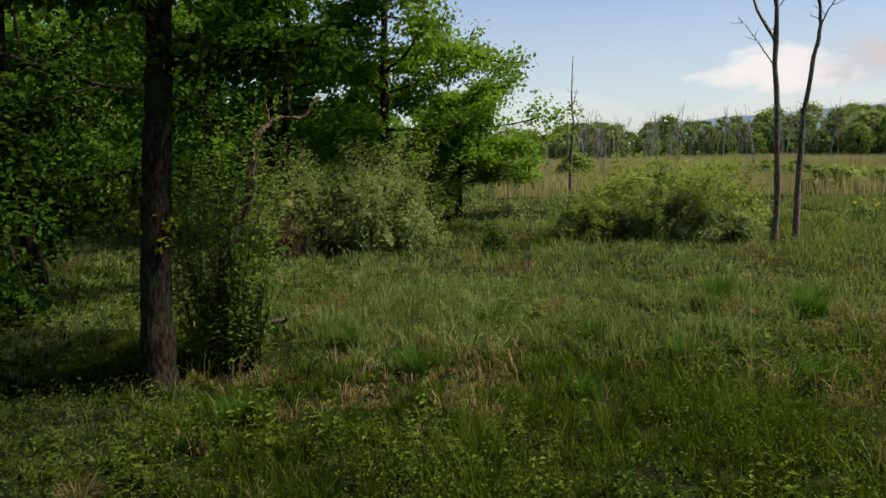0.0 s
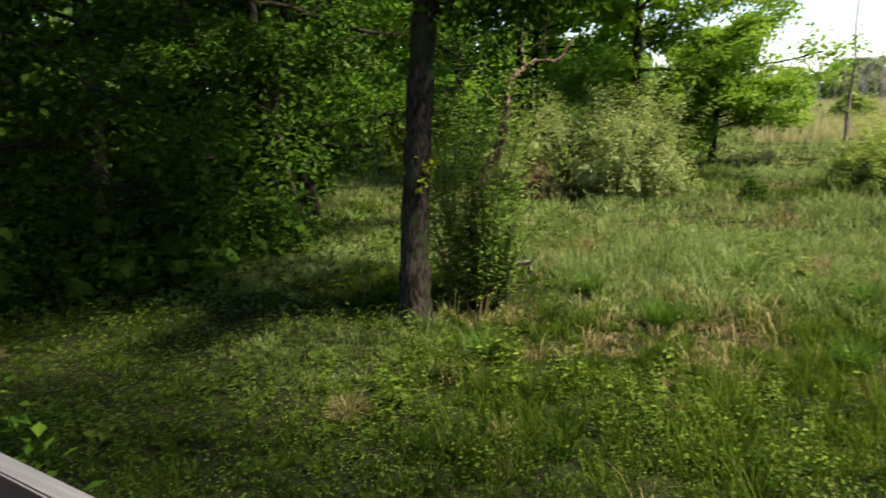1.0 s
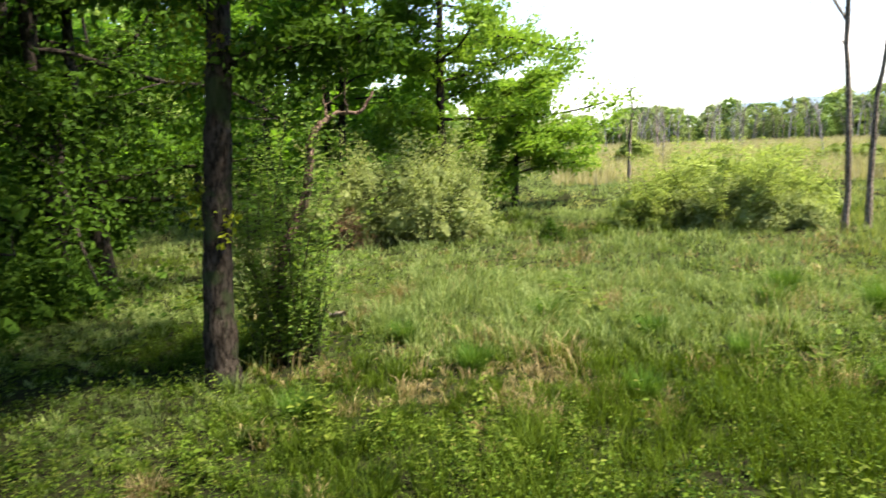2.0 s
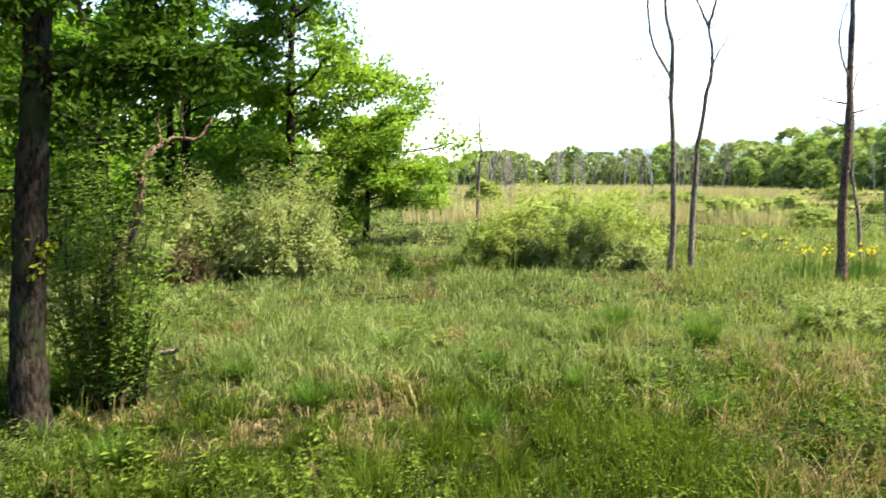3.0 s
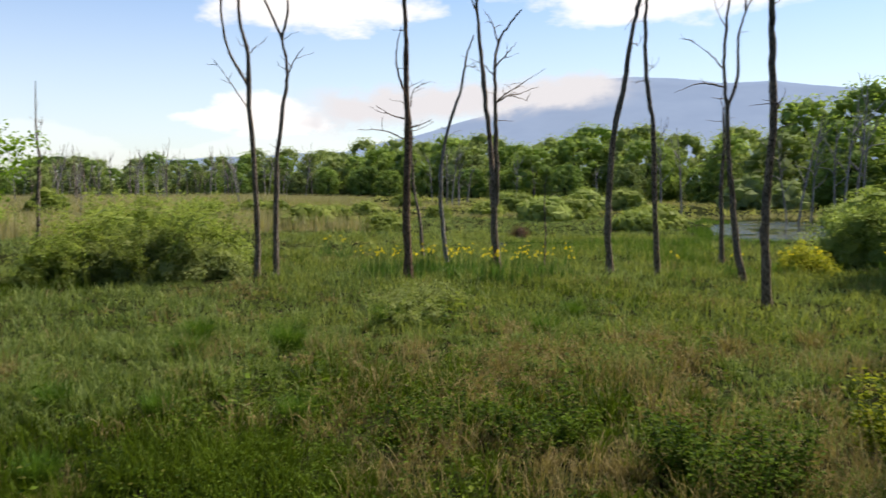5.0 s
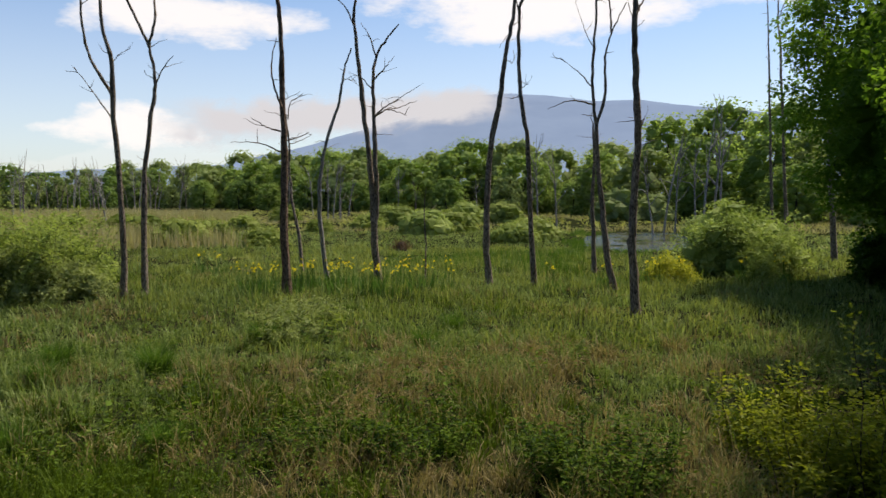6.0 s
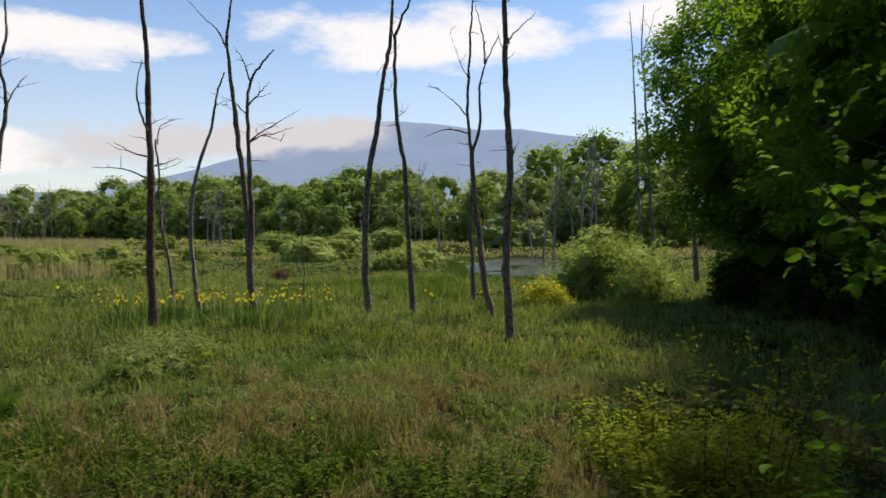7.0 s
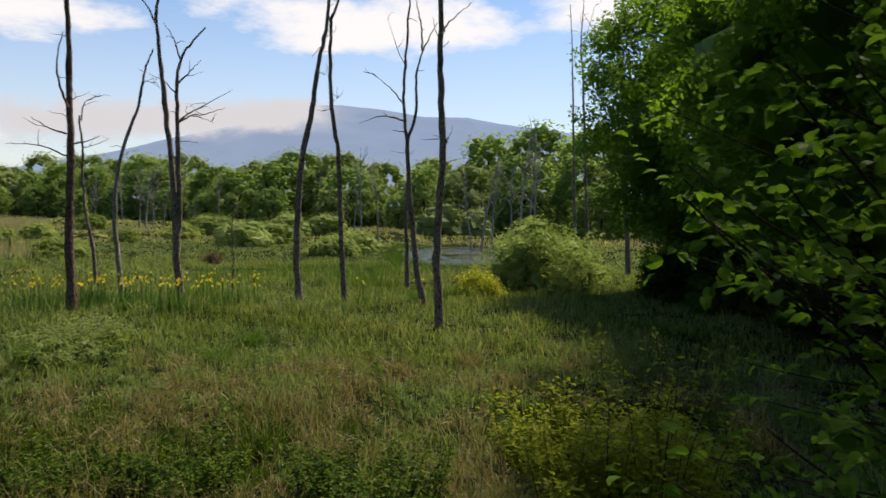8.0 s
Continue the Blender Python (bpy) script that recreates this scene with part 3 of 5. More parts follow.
dead_tree(17.42, 24.10, [
    (0.1, 0.04, [(0.0, -0.1), (-0.09, 1.24), (-0.26, 2.24), (-0.44, 3.63), (-0.41, 4.82), (-0.53, 5.9)]),
    (0.03, 0.008, [(-0.45, 5.71), (-0.32, 6.32), (0.14, 6.6)]),
    (0.025, 0.008, [(-0.39, 4.82), (-0.1, 4.89), (0.42, 5.16)]),
])
dead_tree(16.22, 20.95, [
    (0.11, 0.03, [(0.0, -0.1), (-0.21, 1.58), (-0.24, 3.36), (-0.01, 4.66), (0.37, 5.82), (0.56, 6.73), (0.65, 7.26), (0.88, 7.8)]),
    (0.02, 0.006, [(0.56, 6.73), (0.76, 6.76), (1.07, 6.57)]),
], PALE_BARK, "thin leaning pale dead tree")
dead_tree(17.33, 19.65, [
    (0.17, 0.03, [(0.0, -0.1), (-0.13, 1.7), (-0.22, 3.51), (-0.41, 5.38), (-0.6, 7.17), (-0.74, 8.71), (-0.65, 9.55), (-0.48, 11.04)]),
    (0.13, 0.03, [(-0.13, 1.7), (-0.05, 2.43), (-0.07, 4.25), (-0.1, 5.52), (-0.12, 6.73), (-0.02, 7.47), (0.33, 8.06), (0.72, 8.51)]),
    (0.04, 0.01, [(-0.74, 8.48), (-0.99, 8.98), (-1.46, 9.46), (-2.51, 10.52)]),
    (0.05, 0.008, [(-0.09, 5.49), (0.22, 5.76), (0.62, 6.01), (1.54, 6.61)]),
    (0.045, 0.008, [(-0.09, 5.49), (0.31, 5.75), (0.73, 5.84), (1.35, 6.09)]),
    (0.03, 0.006, [(0.31, 5.75), (0.66, 5.67), (0.99, 5.55)]),
    (0.045, 0.008, [(-0.12, 6.67), (0.29, 7.07), (0.59, 7.45)]),
    (0.04, 0.008, [(-0.02, 7.47), (-0.26, 8.16), (-0.52, 8.56)]),
    (0.02, 0.006, [(-0.09, 4.93), (0.19, 4.93), (0.51, 4.9)]),
    (0.03, 0.006, [(-0.18, 6.43), (-0.5, 6.73), (-0.93, 6.96)]),
], GREY_BARK, "twin-stemmed dead tree with many bare limbs")
dead_tree(19.27, 16.40, [
    (0.16, 0.05, [(0.0, -0.1), (-0.1, 1.9), (0.04, 4.47), (0.35, 6.05), (0.48, 7.38), (0.74, 8.6), (0.82, 9.8), (0.92, 11.29)]),
    (0.02, 0.008, [(0.49, 7.29), (0.71, 7.16), (0.8, 7.41)]),
], GREY_BARK, "tall leaning grey-brown dead tree")
dead_tree(19.14, 14.45, [
    (0.12, 0.03, [(0.0, -0.1), (-0.13, 2.02), (-0.26, 4.55), (-0.44, 5.69), (-0.53, 7.16), (-0.51, 8.31), (-0.36, 8.87), (-0.09, 9.45), (0.52, 10.82)]),
    (0.03, 0.01, [(-0.5, 8.22), (-0.65, 8.92), (-0.6, 9.42), (-0.46, 10.91)]),
    (0.02, 0.008, [(-0.46, 6.15), (-0.21, 6.33)]),
    (0.02, 0.008, [(-0.45, 5.98), (-0.79, 5.85)]),
])
dead_tree(24.33, 15.66, [
    (0.12, 0.04, [(0.0, -0.1), (-0.08, 2.69), (-0.04, 4.15), (-0.1, 5.56)]),
])
dead_tree(20.81, 12.64, [
    (0.15, 0.08, [(0.0, -0.1), (-0.27, 1.19), (-0.46, 2.75), (-0.58, 3.97), (-0.64, 5.03)]),
    (0.08, 0.02, [(-0.64, 5.03), (-0.39, 6.07), (-0.42, 7.12), (-0.24, 7.82), (0.19, 8.75)]),
    (0.08, 0.02, [(-0.64, 5.03), (-0.78, 6.18), (-0.74, 7.33), (-0.64, 8.97), (-0.61, 9.65), (-0.56, 11.15)]),
    (0.05, 0.01, [(-0.24, 7.82), (-0.27, 8.47), (-0.4, 9.06), (-0.52, 9.48)]),
    (0.04, 0.008, [(-0.69, 5.66), (-1.18, 5.82), (-1.61, 5.8), (-2.13, 5.61)]),
    (0.035, 0.008, [(-0.76, 6.21), (-1.22, 6.71), (-1.66, 7.04)]),
    (0.025, 0.008, [(-0.65, 5.35), (-1.08, 5.42)]),
    (0.025, 0.006, [(-0.74, 7.33), (-1.01, 7.93), (-1.3, 8.77)]),
], GREY_BARK, "dead tree forking into two bare stems")
dead_tree(16.94, 9.73, [
    (0.155, 0.07, [(0.0, -0.1), (-0.12, 1.73), (-0.1, 2.84), (-0.03, 4.36), (-0.12, 5.87), (-0.16, 7.09), (-0.15, 8.31), (-0.13, 9.81)]),
    (0.035, 0.01, [(-0.12, 7.16), (0.0, 7.48), (0.26, 7.78), (0.61, 8.13)]),
    (0.03, 0.02, [(-0.03, 4.36), (0.1, 4.71)]),
], GREY_BARK, "straight dead tree with smooth grey bark")
dead_tree(6.05, 35.66, [
    (0.13, 0.02, [(0.0, -0.1), (0.05, 2.36), (0.16, 3.96), (0.08, 5.02), (0.16, 6.99)]),
    (0.04, 0.01, [(0.08, 3.43), (0.32, 3.96), (0.59, 4.49)]),
    (0.03, 0.01, [(0.11, 4.75), (0.37, 5.42)]),
], GREY_BARK, "thin dead tree standing alone in the meadow")

dead_tree(35.55, 13.37, [
    (0.1, 0.02, [(0.0, -0.1), (-0.28, 5.61), (-0.46, 9.6), (-0.67, 12.78)]),
])
dead_tree(36.22, 13.00, [
    (0.1, 0.02, [(0.0, -0.1), (-0.48, 8.35), (-0.69, 11.04), (-0.62, 13.17)]),
    (0.03, 0.01, [(-0.65, 10.77), (-0.34, 11.83), (-0.08, 12.89)]),
])
dead_tree(35.39, 10.76, [
    (0.16, 0.04, [(0.0, -0.1), (-0.54, 8.15), (-0.8, 10.44), (-0.7, 12.22), (-0.51, 13.22), (-0.23, 14.69)]),
    (0.05, 0.01, [(-0.78, 10.06), (-1.63, 10.97), (-2.44, 12.15)]),
])

dead_tree(18.75, 18.85, [
    (0.045, 0.015, [(0.0, -0.1), (0.04, 1.2), (-0.02, 2.2), (0.05, 3.2)]),
    (0.012, 0.005, [(0.0, 1.9), (0.18, 2.3), (0.22, 2.7)]),
], GREY_BARK, "thin bare sapling pole in the marsh", extra=2)


def snag(seed, tall, forks, mat, label):
    """A small leafless tree for copying: a thin trunk and a few upswept limbs."""
    rng = np.random.default_rng(seed)
    tree = thing("dead_tree", 0, 0, label, "dead tree", "bare trees before the far wood", z=0.0)
    trunk = wander(rng, (0, 0, -0.2), (0, 0, 1), tall, 9, 0.0, 0.07)
    part("trunk", tube(trunk, tall * 0.017, 0.02, 7, 0.08, rng), mat, tree, smooth=True)
    for _ in range(forks):
        at = int(rng.integers(3, 8))
        turn = rng.uniform(0, 2 * math.pi)
        limb = wander(rng, trunk[at], (math.cos(turn), math.sin(turn), rng.uniform(0.5, 1.6)), tall * rng.uniform(0.15, 0.4), 6, 0.06, 0.18)
        part("limb", tube(limb, tall * 0.008, 0.012, 5, 0.1, rng), mat, tree, smooth=True)
    return tree


SNAGS = [snag(31, 8.0, 5, GREY_BARK, "slim grey dead tree before the wood"), snag(32, 8.0, 7, PALE_BARK, "pale bleached dead tree with upswept limbs"),
         snag(33, 8.0, 3, GREY_BARK, "bare grey pole of a dead tree"), snag(34, 8.0, 9, PALE_BARK, "pale many-limbed leafless tree")]


def stand_snags():
    rng = np.random.default_rng(41)
    spots = [(rng.uniform(-29, -8), rng.uniform(90, 140), rng.uniform(0.70, 1.10)) for _ in range(64)]
    spots += [(rng.uniform(-50, -29), rng.uniform(92, 110), rng.uniform(0.6, 0.95)) for _ in range(13)]
    spots += [(-61.5, 60, 0.85), (-62.3, 61, 1.05), (-63.0, 60, 0.95), (-65.0, 72, 1.35), (-65.6, 73, 1.5), (-66.1, 74, 1.25), (-64.4, 72, 1.0),
              (-54.6, 55, 0.85), (-53.2, 72, 1.1), (-52.7, 74, 0.8), (-37.6, 88, 0.9), (-38.0, 89, 1.0), (-38.5, 88, 0.85), (-22.5, 60, 0.75), (-12, 55, 0.5)]
    used = set()
    for k, (az, dist, size) in enumerate(spots):
        x, y = polar(az, dist)
        kind = k % 4 if k < 77 else (1, 3)[k % 2]
        m = pose(x, y, 0, rng.normal(0, 3), rng.normal(0, 3), rng.uniform(0, 360))
        if kind in used:
            tree = copy_thing(SNAGS[kind], m)
        else:
            tree = SNAGS[kind]
            used.add(kind)
        tree.matrix_basis = m @ Matrix.Diagonal((size * 0.66, size * 0.66, size, 1))


stand_snags()


# ---- living trees ----
def live_tree(x, y, tall, girth, reach, low, mat, bark, seed, label, limbs=12, count=20000, leaf=(0.11, 0.06), name="tree", stem_lean=(0.0, 0.0), bias=None, flat=0.45, clump=0.55, gap=0.0, line=None):
    """A broadleaf tree: trunk, crooked spreading limbs, and a crown of leaves gathered on the twigs. low: where the crown begins."""
    rng = np.random.default_rng(seed)
    tree = thing(name, x, y, label, "tree", "trees at the wood's edge")
    trunk = smooth_path(wander(rng, (0, 0, -0.15), (stem_lean[0], stem_lean[1], 1), tall * 0.93, 8, 0.05, 0.05), 3)
    if line:
        trunk = smooth_path(line, 6)
    part("trunk", tube(trunk, girth, girth * (0.45 if line else 0.12), 14, 0.05, rng, 0.45), bark, tree, smooth=True)
    centres, radii = [], []
    for k in range(limbs):
        h = low + (tall * 0.92 - low) * (k + rng.random() * 0.8) / limbs
        at = trunk[np.argmin(abs(trunk[:, 2] - h))]
        turn = k * 2.4 + rng.normal(0, 0.4)
        shape = math.sin(math.pi * np.clip(0.30 + 0.68 * (h - low) / (tall - low), 0, 1)) ** 0.7
        long = reach * (0.30 + 0.75 * shape) * rng.uniform(0.75, 1.1)
        if bias is not None:
            long *= 1 + 0.45 * math.cos(turn - bias)
        way = (math.cos(turn), math.sin(turn), rng.uniform(0.05, 0.55))
        limb = smooth_path(wander(rng, at, way, long, 6, -0.02, 0.16), 2)
        thick = girth * 0.34 * (1 - 0.6 * (h - low) / (tall - low))
        part("limb", tube(limb, thick, 0.02, 7, 0.06, rng), bark, tree, smooth=True)
        twigs = []
        for q in range(3, len(limb)):
            if rng.random() < gap:
                continue
            for _ in range(2):
                swing = rng.uniform(0, 2 * math.pi)
                twig = wander(rng, limb[q], (math.cos(swing), math.sin(swing), rng.uniform(-0.25, 0.5)), rng.uniform(0.4, 0.95) * long * 0.30, 3, 0.0, 0.25)
                if rng.random() < 0.4:
                    twigs.append(tube(twig, 0.018, 0.006, 3, 0.0, rng))
                for at2 in twig[1:]:
                    centres.append(at2)
                    radii.append(clump * rng.uniform(0.5, 1.1))
            centres.append(limb[q])
            radii.append(clump * rng.uniform(0.5, 1.0))
        if twigs:
            tagged(part("twigwork", joined(twigs), bark, tree), kind="stuff")
    part("crown", clumps_of(rng, centres, radii, count, leaf[0], leaf[1], flat, 0.25, 0.15), mat, tree)
    return tree


# near oak with dark furrowed bark
near_oak = live_tree(-3.58, 9.2, 17.0, 0.215, 3.3, 4.0, DARK_LEAF, BARK, 51, "tall oak with furrowed dark bark and small sprouting leaves", 28, 40000, (0.125, 0.08), "oak_tree", (0.03, 0.03), radians(165), 0.6, 0.62,
                     line=[(0, 0, -0.15), (0.0, 0, 0.9), (0.09, 0.02, 2.2), (0.19, 0.04, 3.4), (0.28, 0.08, 4.6), (0.4, 0.2, 8.0), (0.5, 0.3, 12.0), (0.6, 0.4, 16.0)])
rng = np.random.default_rng(52)
sprout = [(-0.23, -0.05, h) for h in (2.55, 2.45, 2.2, 1.75, 1.15, 1.2)] + [(0.2, -0.1, 2.15), (0.18, -0.15, 1.9), (-0.2, -0.1, 3.9), (0.2, 0, 4.3), (-0.15, -0.2, 4.6)]
part("sprout_foliage", clumps_of(rng, [(sx + 0.02 * h, sy + 0.02 * h, h) for sx, sy, h in sprout], [0.20, 0.24, 0.22, 0.12, 0.14, 0.12, 0.18, 0.14, 0.25, 0.3, 0.35], 520, 0.085, 0.05, 0.8, 0.2), YELLOW_LEAF, near_oak, "yellow-green sprouting oak leaves")

live_tree(-1.85, 27.0, 16.5, 0.20, 3.8, 2.2, OAK, DARK_BARK, 53, "tall open-crowned oak with bright spring leaves", 40, 50000, (0.17, 0.105), "oak_tree", (0, 0), radians(-10), 0.65, 0.5)
live_tree(0.72, 32.7, 5.7, 0.16, 2.5, 1.3, OAK, DARK_BARK, 54, "low spreading oak with bright green leaves at the meadow's edge", 28, 24000, (0.17, 0.105), "oak_tree", (0.05, 0), radians(-10), 0.6, 0.42)
live_tree(-0.6, 36.5, 5.6, 0.18, 2.0, 1.4, OAK, DARK_BARK, 55, "young oak behind a larger one", 11, 16000, (0.18, 0.11), "oak_tree", (0, 0), None, 0.6, 0.6)
live_tree(-5.6, 28.0, 17.0, 0.17, 3.4, 3.0, WOOD_LEAF, DARK_BARK, 56, "tall thin dark-trunked tree with sparse leaves", 22, 12500, (0.17, 0.11), "tree", (0, 0), None, 0.6, 0.55, 0.15)
live_tree(-6.6, 29.0, 17.5, 0.16, 3.4, 2.5, WOOD_LEAF, DARK_BARK, 57, "tall thin dark-trunked tree with sparse leaves", 22, 12500, (0.17, 0.11), "tree", (0, 0), None, 0.6, 0.55, 0.15)
live_tree(-7.8, 26.5, 15.0, 0.17, 4.2, 1.8, WOOD_LEAF, DARK_BARK, 58, "leafy green tree at the wood's edge", 16, 14000, (0.19, 0.12), flat=0.6)
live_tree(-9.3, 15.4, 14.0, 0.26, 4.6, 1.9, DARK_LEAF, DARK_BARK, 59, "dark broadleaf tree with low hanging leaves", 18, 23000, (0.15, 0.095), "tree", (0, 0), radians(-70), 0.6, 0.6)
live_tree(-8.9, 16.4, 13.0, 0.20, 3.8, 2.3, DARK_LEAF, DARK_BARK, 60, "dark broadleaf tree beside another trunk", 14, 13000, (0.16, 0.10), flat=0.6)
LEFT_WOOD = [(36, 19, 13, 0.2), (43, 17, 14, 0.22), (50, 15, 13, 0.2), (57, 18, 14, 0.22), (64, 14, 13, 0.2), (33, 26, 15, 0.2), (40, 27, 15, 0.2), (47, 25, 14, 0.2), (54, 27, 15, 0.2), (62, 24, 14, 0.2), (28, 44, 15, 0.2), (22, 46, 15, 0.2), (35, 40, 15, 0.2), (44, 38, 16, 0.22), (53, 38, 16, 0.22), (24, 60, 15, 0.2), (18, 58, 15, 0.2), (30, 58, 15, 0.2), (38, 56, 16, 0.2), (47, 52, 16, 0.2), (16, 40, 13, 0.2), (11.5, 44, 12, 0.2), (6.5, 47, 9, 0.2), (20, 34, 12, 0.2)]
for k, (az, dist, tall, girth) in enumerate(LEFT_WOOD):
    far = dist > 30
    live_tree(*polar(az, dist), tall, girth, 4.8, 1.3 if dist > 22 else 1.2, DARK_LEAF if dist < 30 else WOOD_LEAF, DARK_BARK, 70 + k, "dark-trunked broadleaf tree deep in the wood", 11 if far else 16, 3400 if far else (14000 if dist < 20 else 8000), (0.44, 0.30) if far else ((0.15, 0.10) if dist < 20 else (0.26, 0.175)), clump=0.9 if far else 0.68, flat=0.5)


# ---- shrubs ----
def shrub(x, y, wide, deep, tall, mat, seed, label, count=20000, leaf=(0.08, 0.035), name="shrub", centres_n=60, stems=9, lift=0.12, rough=0.3, turn=0.0, group="", flat=0.85, bark=None, top=1.0, core=0.6):
    """A bush: several stems from the ground and a lumpy mass of leaves with an uneven outline."""
    rng = np.random.default_rng(seed)
    bush = thing(name, x, y, label, "shrub", group, turn=turn)
    out = unit(rng.standard_normal((centres_n, 3)) * (1, 1, 0.8))
    out[:, 2] = abs(out[:, 2]) * 1.05 - 0.12
    reach = (1 - rough * rng.random(centres_n)) * 0.80
    centres = out * reach[:, None] * (wide, deep, tall * 0.9) + (0, 0, tall * lift)
    inner = centres[: centres_n // 3] * rng.uniform(0.35, 0.7, (centres_n // 3, 1))
    centres = np.concatenate([centres, inner])
    centres[:, 2] = np.maximum(centres[:, 2], 0.06 * tall)
    radii = min(wide, tall) * rng.uniform(0.16, 0.34, len(centres)) * top
    for k in range(stems):
        goal = centres[int(rng.integers(len(centres)))]
        start = np.array([rng.normal(0, 0.12 * wide), rng.normal(0, 0.12 * deep), -0.05])
        path = smooth_path([start, start * 0.4 + goal * 0.5 + (0, 0, 0.1 * tall), goal], 4)
        part("stem", tube(path, 0.012 + 0.010 * tall, 0.006, 5, 0.1, rng), bark or TWIG, bush, smooth=True)
    half = len(centres) // 2
    tips = centres[:half] + unit(centres[:half] * (1, 1, 1.6)) * radii[:half, None] * rng.uniform(0.9, 1.35, (half, 1))
    centres = np.concatenate([centres, tips])
    radii = np.concatenate([radii, radii[: len(tips)] * 0.42])
    full = [clumps_of(rng, centres, radii, count, leaf[0], leaf[1], flat, 0.55)]
    if core:
        full.append(cores(rng, centres[: len(centres) - len(tips)], radii[: len(centres) - len(tips)], core, flat))
    part("foliage", joined(full), mat, bush)
    return bush


# big grey-green willow at the wood's edge, and russet dry stems beside it
shrub(-2.75, 23.4, 3.0, 2.4, 2.9, WILLOW, 101, "broad grey-green willow bush beside the oaks", 34000, (0.115, 0.055), "willow_bush", 120, 12, turn=-20, rough=0.45, core=0.45)
shrub(-4.6, 22.6, 1.5, 1.4, 2.2, WILLOW, 102, "thin willow bush with many bare russet twigs", 9000, (0.08, 0.035), "willow_bush", 40, 16)
shrub(-4.35, 21.6, 0.95, 0.7, 1.35, RUSSET, 109, "tangle of dry russet twigs at the willow foot", 3000, (0.14, 0.02), "dry_twigs", 40, 20, rough=0.6, core=0)
# meadow willow with a taller pale top
shrub(7.3, 23.9, 2.8, 1.8, 1.5, WILLOW, 103, "wide low willow bush in the meadow grass", 36000, (0.10, 0.05), "willow_bush", 100, 10, turn=-18)
shrub(7.6, 26.0, 3.7, 2.0, 2.3, WILLOW_FRESH, 104, "pale yellow-green willow with upright shoots", 30000, (0.12, 0.055), "willow_bush", 100, 12, turn=-18)
shrub(7.5, 23.5, 1.4, 0.9, 1.3, WILLOW_FRESH, 108, "small yellow-green willow bush before a larger one", 9000, (0.09, 0.045), "willow_bush", 40, 8)
shrub(4.9, 24.6, 1.5, 1.0, 1.25, WILLOW_FRESH, 105, "small yellow-green willow bush in the grass", 9000, (0.08, 0.035), "willow_bush", 40, 8)
shrub(1.45, 20.9, 0.42, 0.42, 0.85, DARK_LEAF, 106, "small dark green sapling alone in the meadow", 1500, (0.08, 0.04), "sapling", 18, 6, core=0)
shrub(28.6, 12.0, 2.35, 2.2, 3.15, PALE_WILLOW, 107, "round pale grey-green willow bush beside the pond", 30000, (0.13, 0.06), "willow_bush", 100, 10, turn=-60)
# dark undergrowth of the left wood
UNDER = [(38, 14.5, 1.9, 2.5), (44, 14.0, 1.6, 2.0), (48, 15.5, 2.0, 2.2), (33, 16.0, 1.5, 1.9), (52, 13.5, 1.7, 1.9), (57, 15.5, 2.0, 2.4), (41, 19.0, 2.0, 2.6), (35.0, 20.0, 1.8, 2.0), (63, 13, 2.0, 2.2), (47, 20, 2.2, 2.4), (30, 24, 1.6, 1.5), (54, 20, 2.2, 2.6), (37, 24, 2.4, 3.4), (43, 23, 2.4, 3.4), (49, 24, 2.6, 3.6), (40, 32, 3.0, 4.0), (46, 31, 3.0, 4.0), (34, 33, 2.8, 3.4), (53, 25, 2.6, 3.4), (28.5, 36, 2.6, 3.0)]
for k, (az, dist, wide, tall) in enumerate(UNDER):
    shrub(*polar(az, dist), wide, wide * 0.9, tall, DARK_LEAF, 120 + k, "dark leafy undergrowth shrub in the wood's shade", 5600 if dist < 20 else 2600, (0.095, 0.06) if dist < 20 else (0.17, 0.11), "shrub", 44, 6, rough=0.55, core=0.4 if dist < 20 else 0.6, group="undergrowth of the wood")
# low willow mounds out on the marsh
MOUNDS = [(-27.5, 48, 2.6, 1.5), (-29.5, 50, 2.0, 1.3), (-33.0, 46, 2.4, 1.1), (-24, 60, 3.5, 1.6), (-20, 62, 3.5, 1.5), (-13, 55, 1.8, 1.0), (-43.0, 74, 3.5, 1.9), (-44.8, 57, 3.4, 1.9), (-46.8, 60, 3.2, 1.7), (-48, 74, 3.0, 2.3), (-50.5, 76, 3.4, 2.2), (-42, 80, 2.5, 1.8), (-53.0, 50, 2.6, 1.4), (-51.5, 47, 2.0, 1.2), (-40.6, 66, 2.6, 1.2), (-37, 60, 1.6, 1.0), (-59.0, 84, 4.0, 3.6), (-61.5, 86, 3.5, 3.0), (-34.5, 84, 3.0, 1.6), (-16, 70, 2.5, 1.4), (-10, 64, 2.5, 2.4), (-6.0, 50, 2.2, 2.0), (-31.5, 66, 2.2, 1.2), (-65, 58, 2.4, 1.4)]


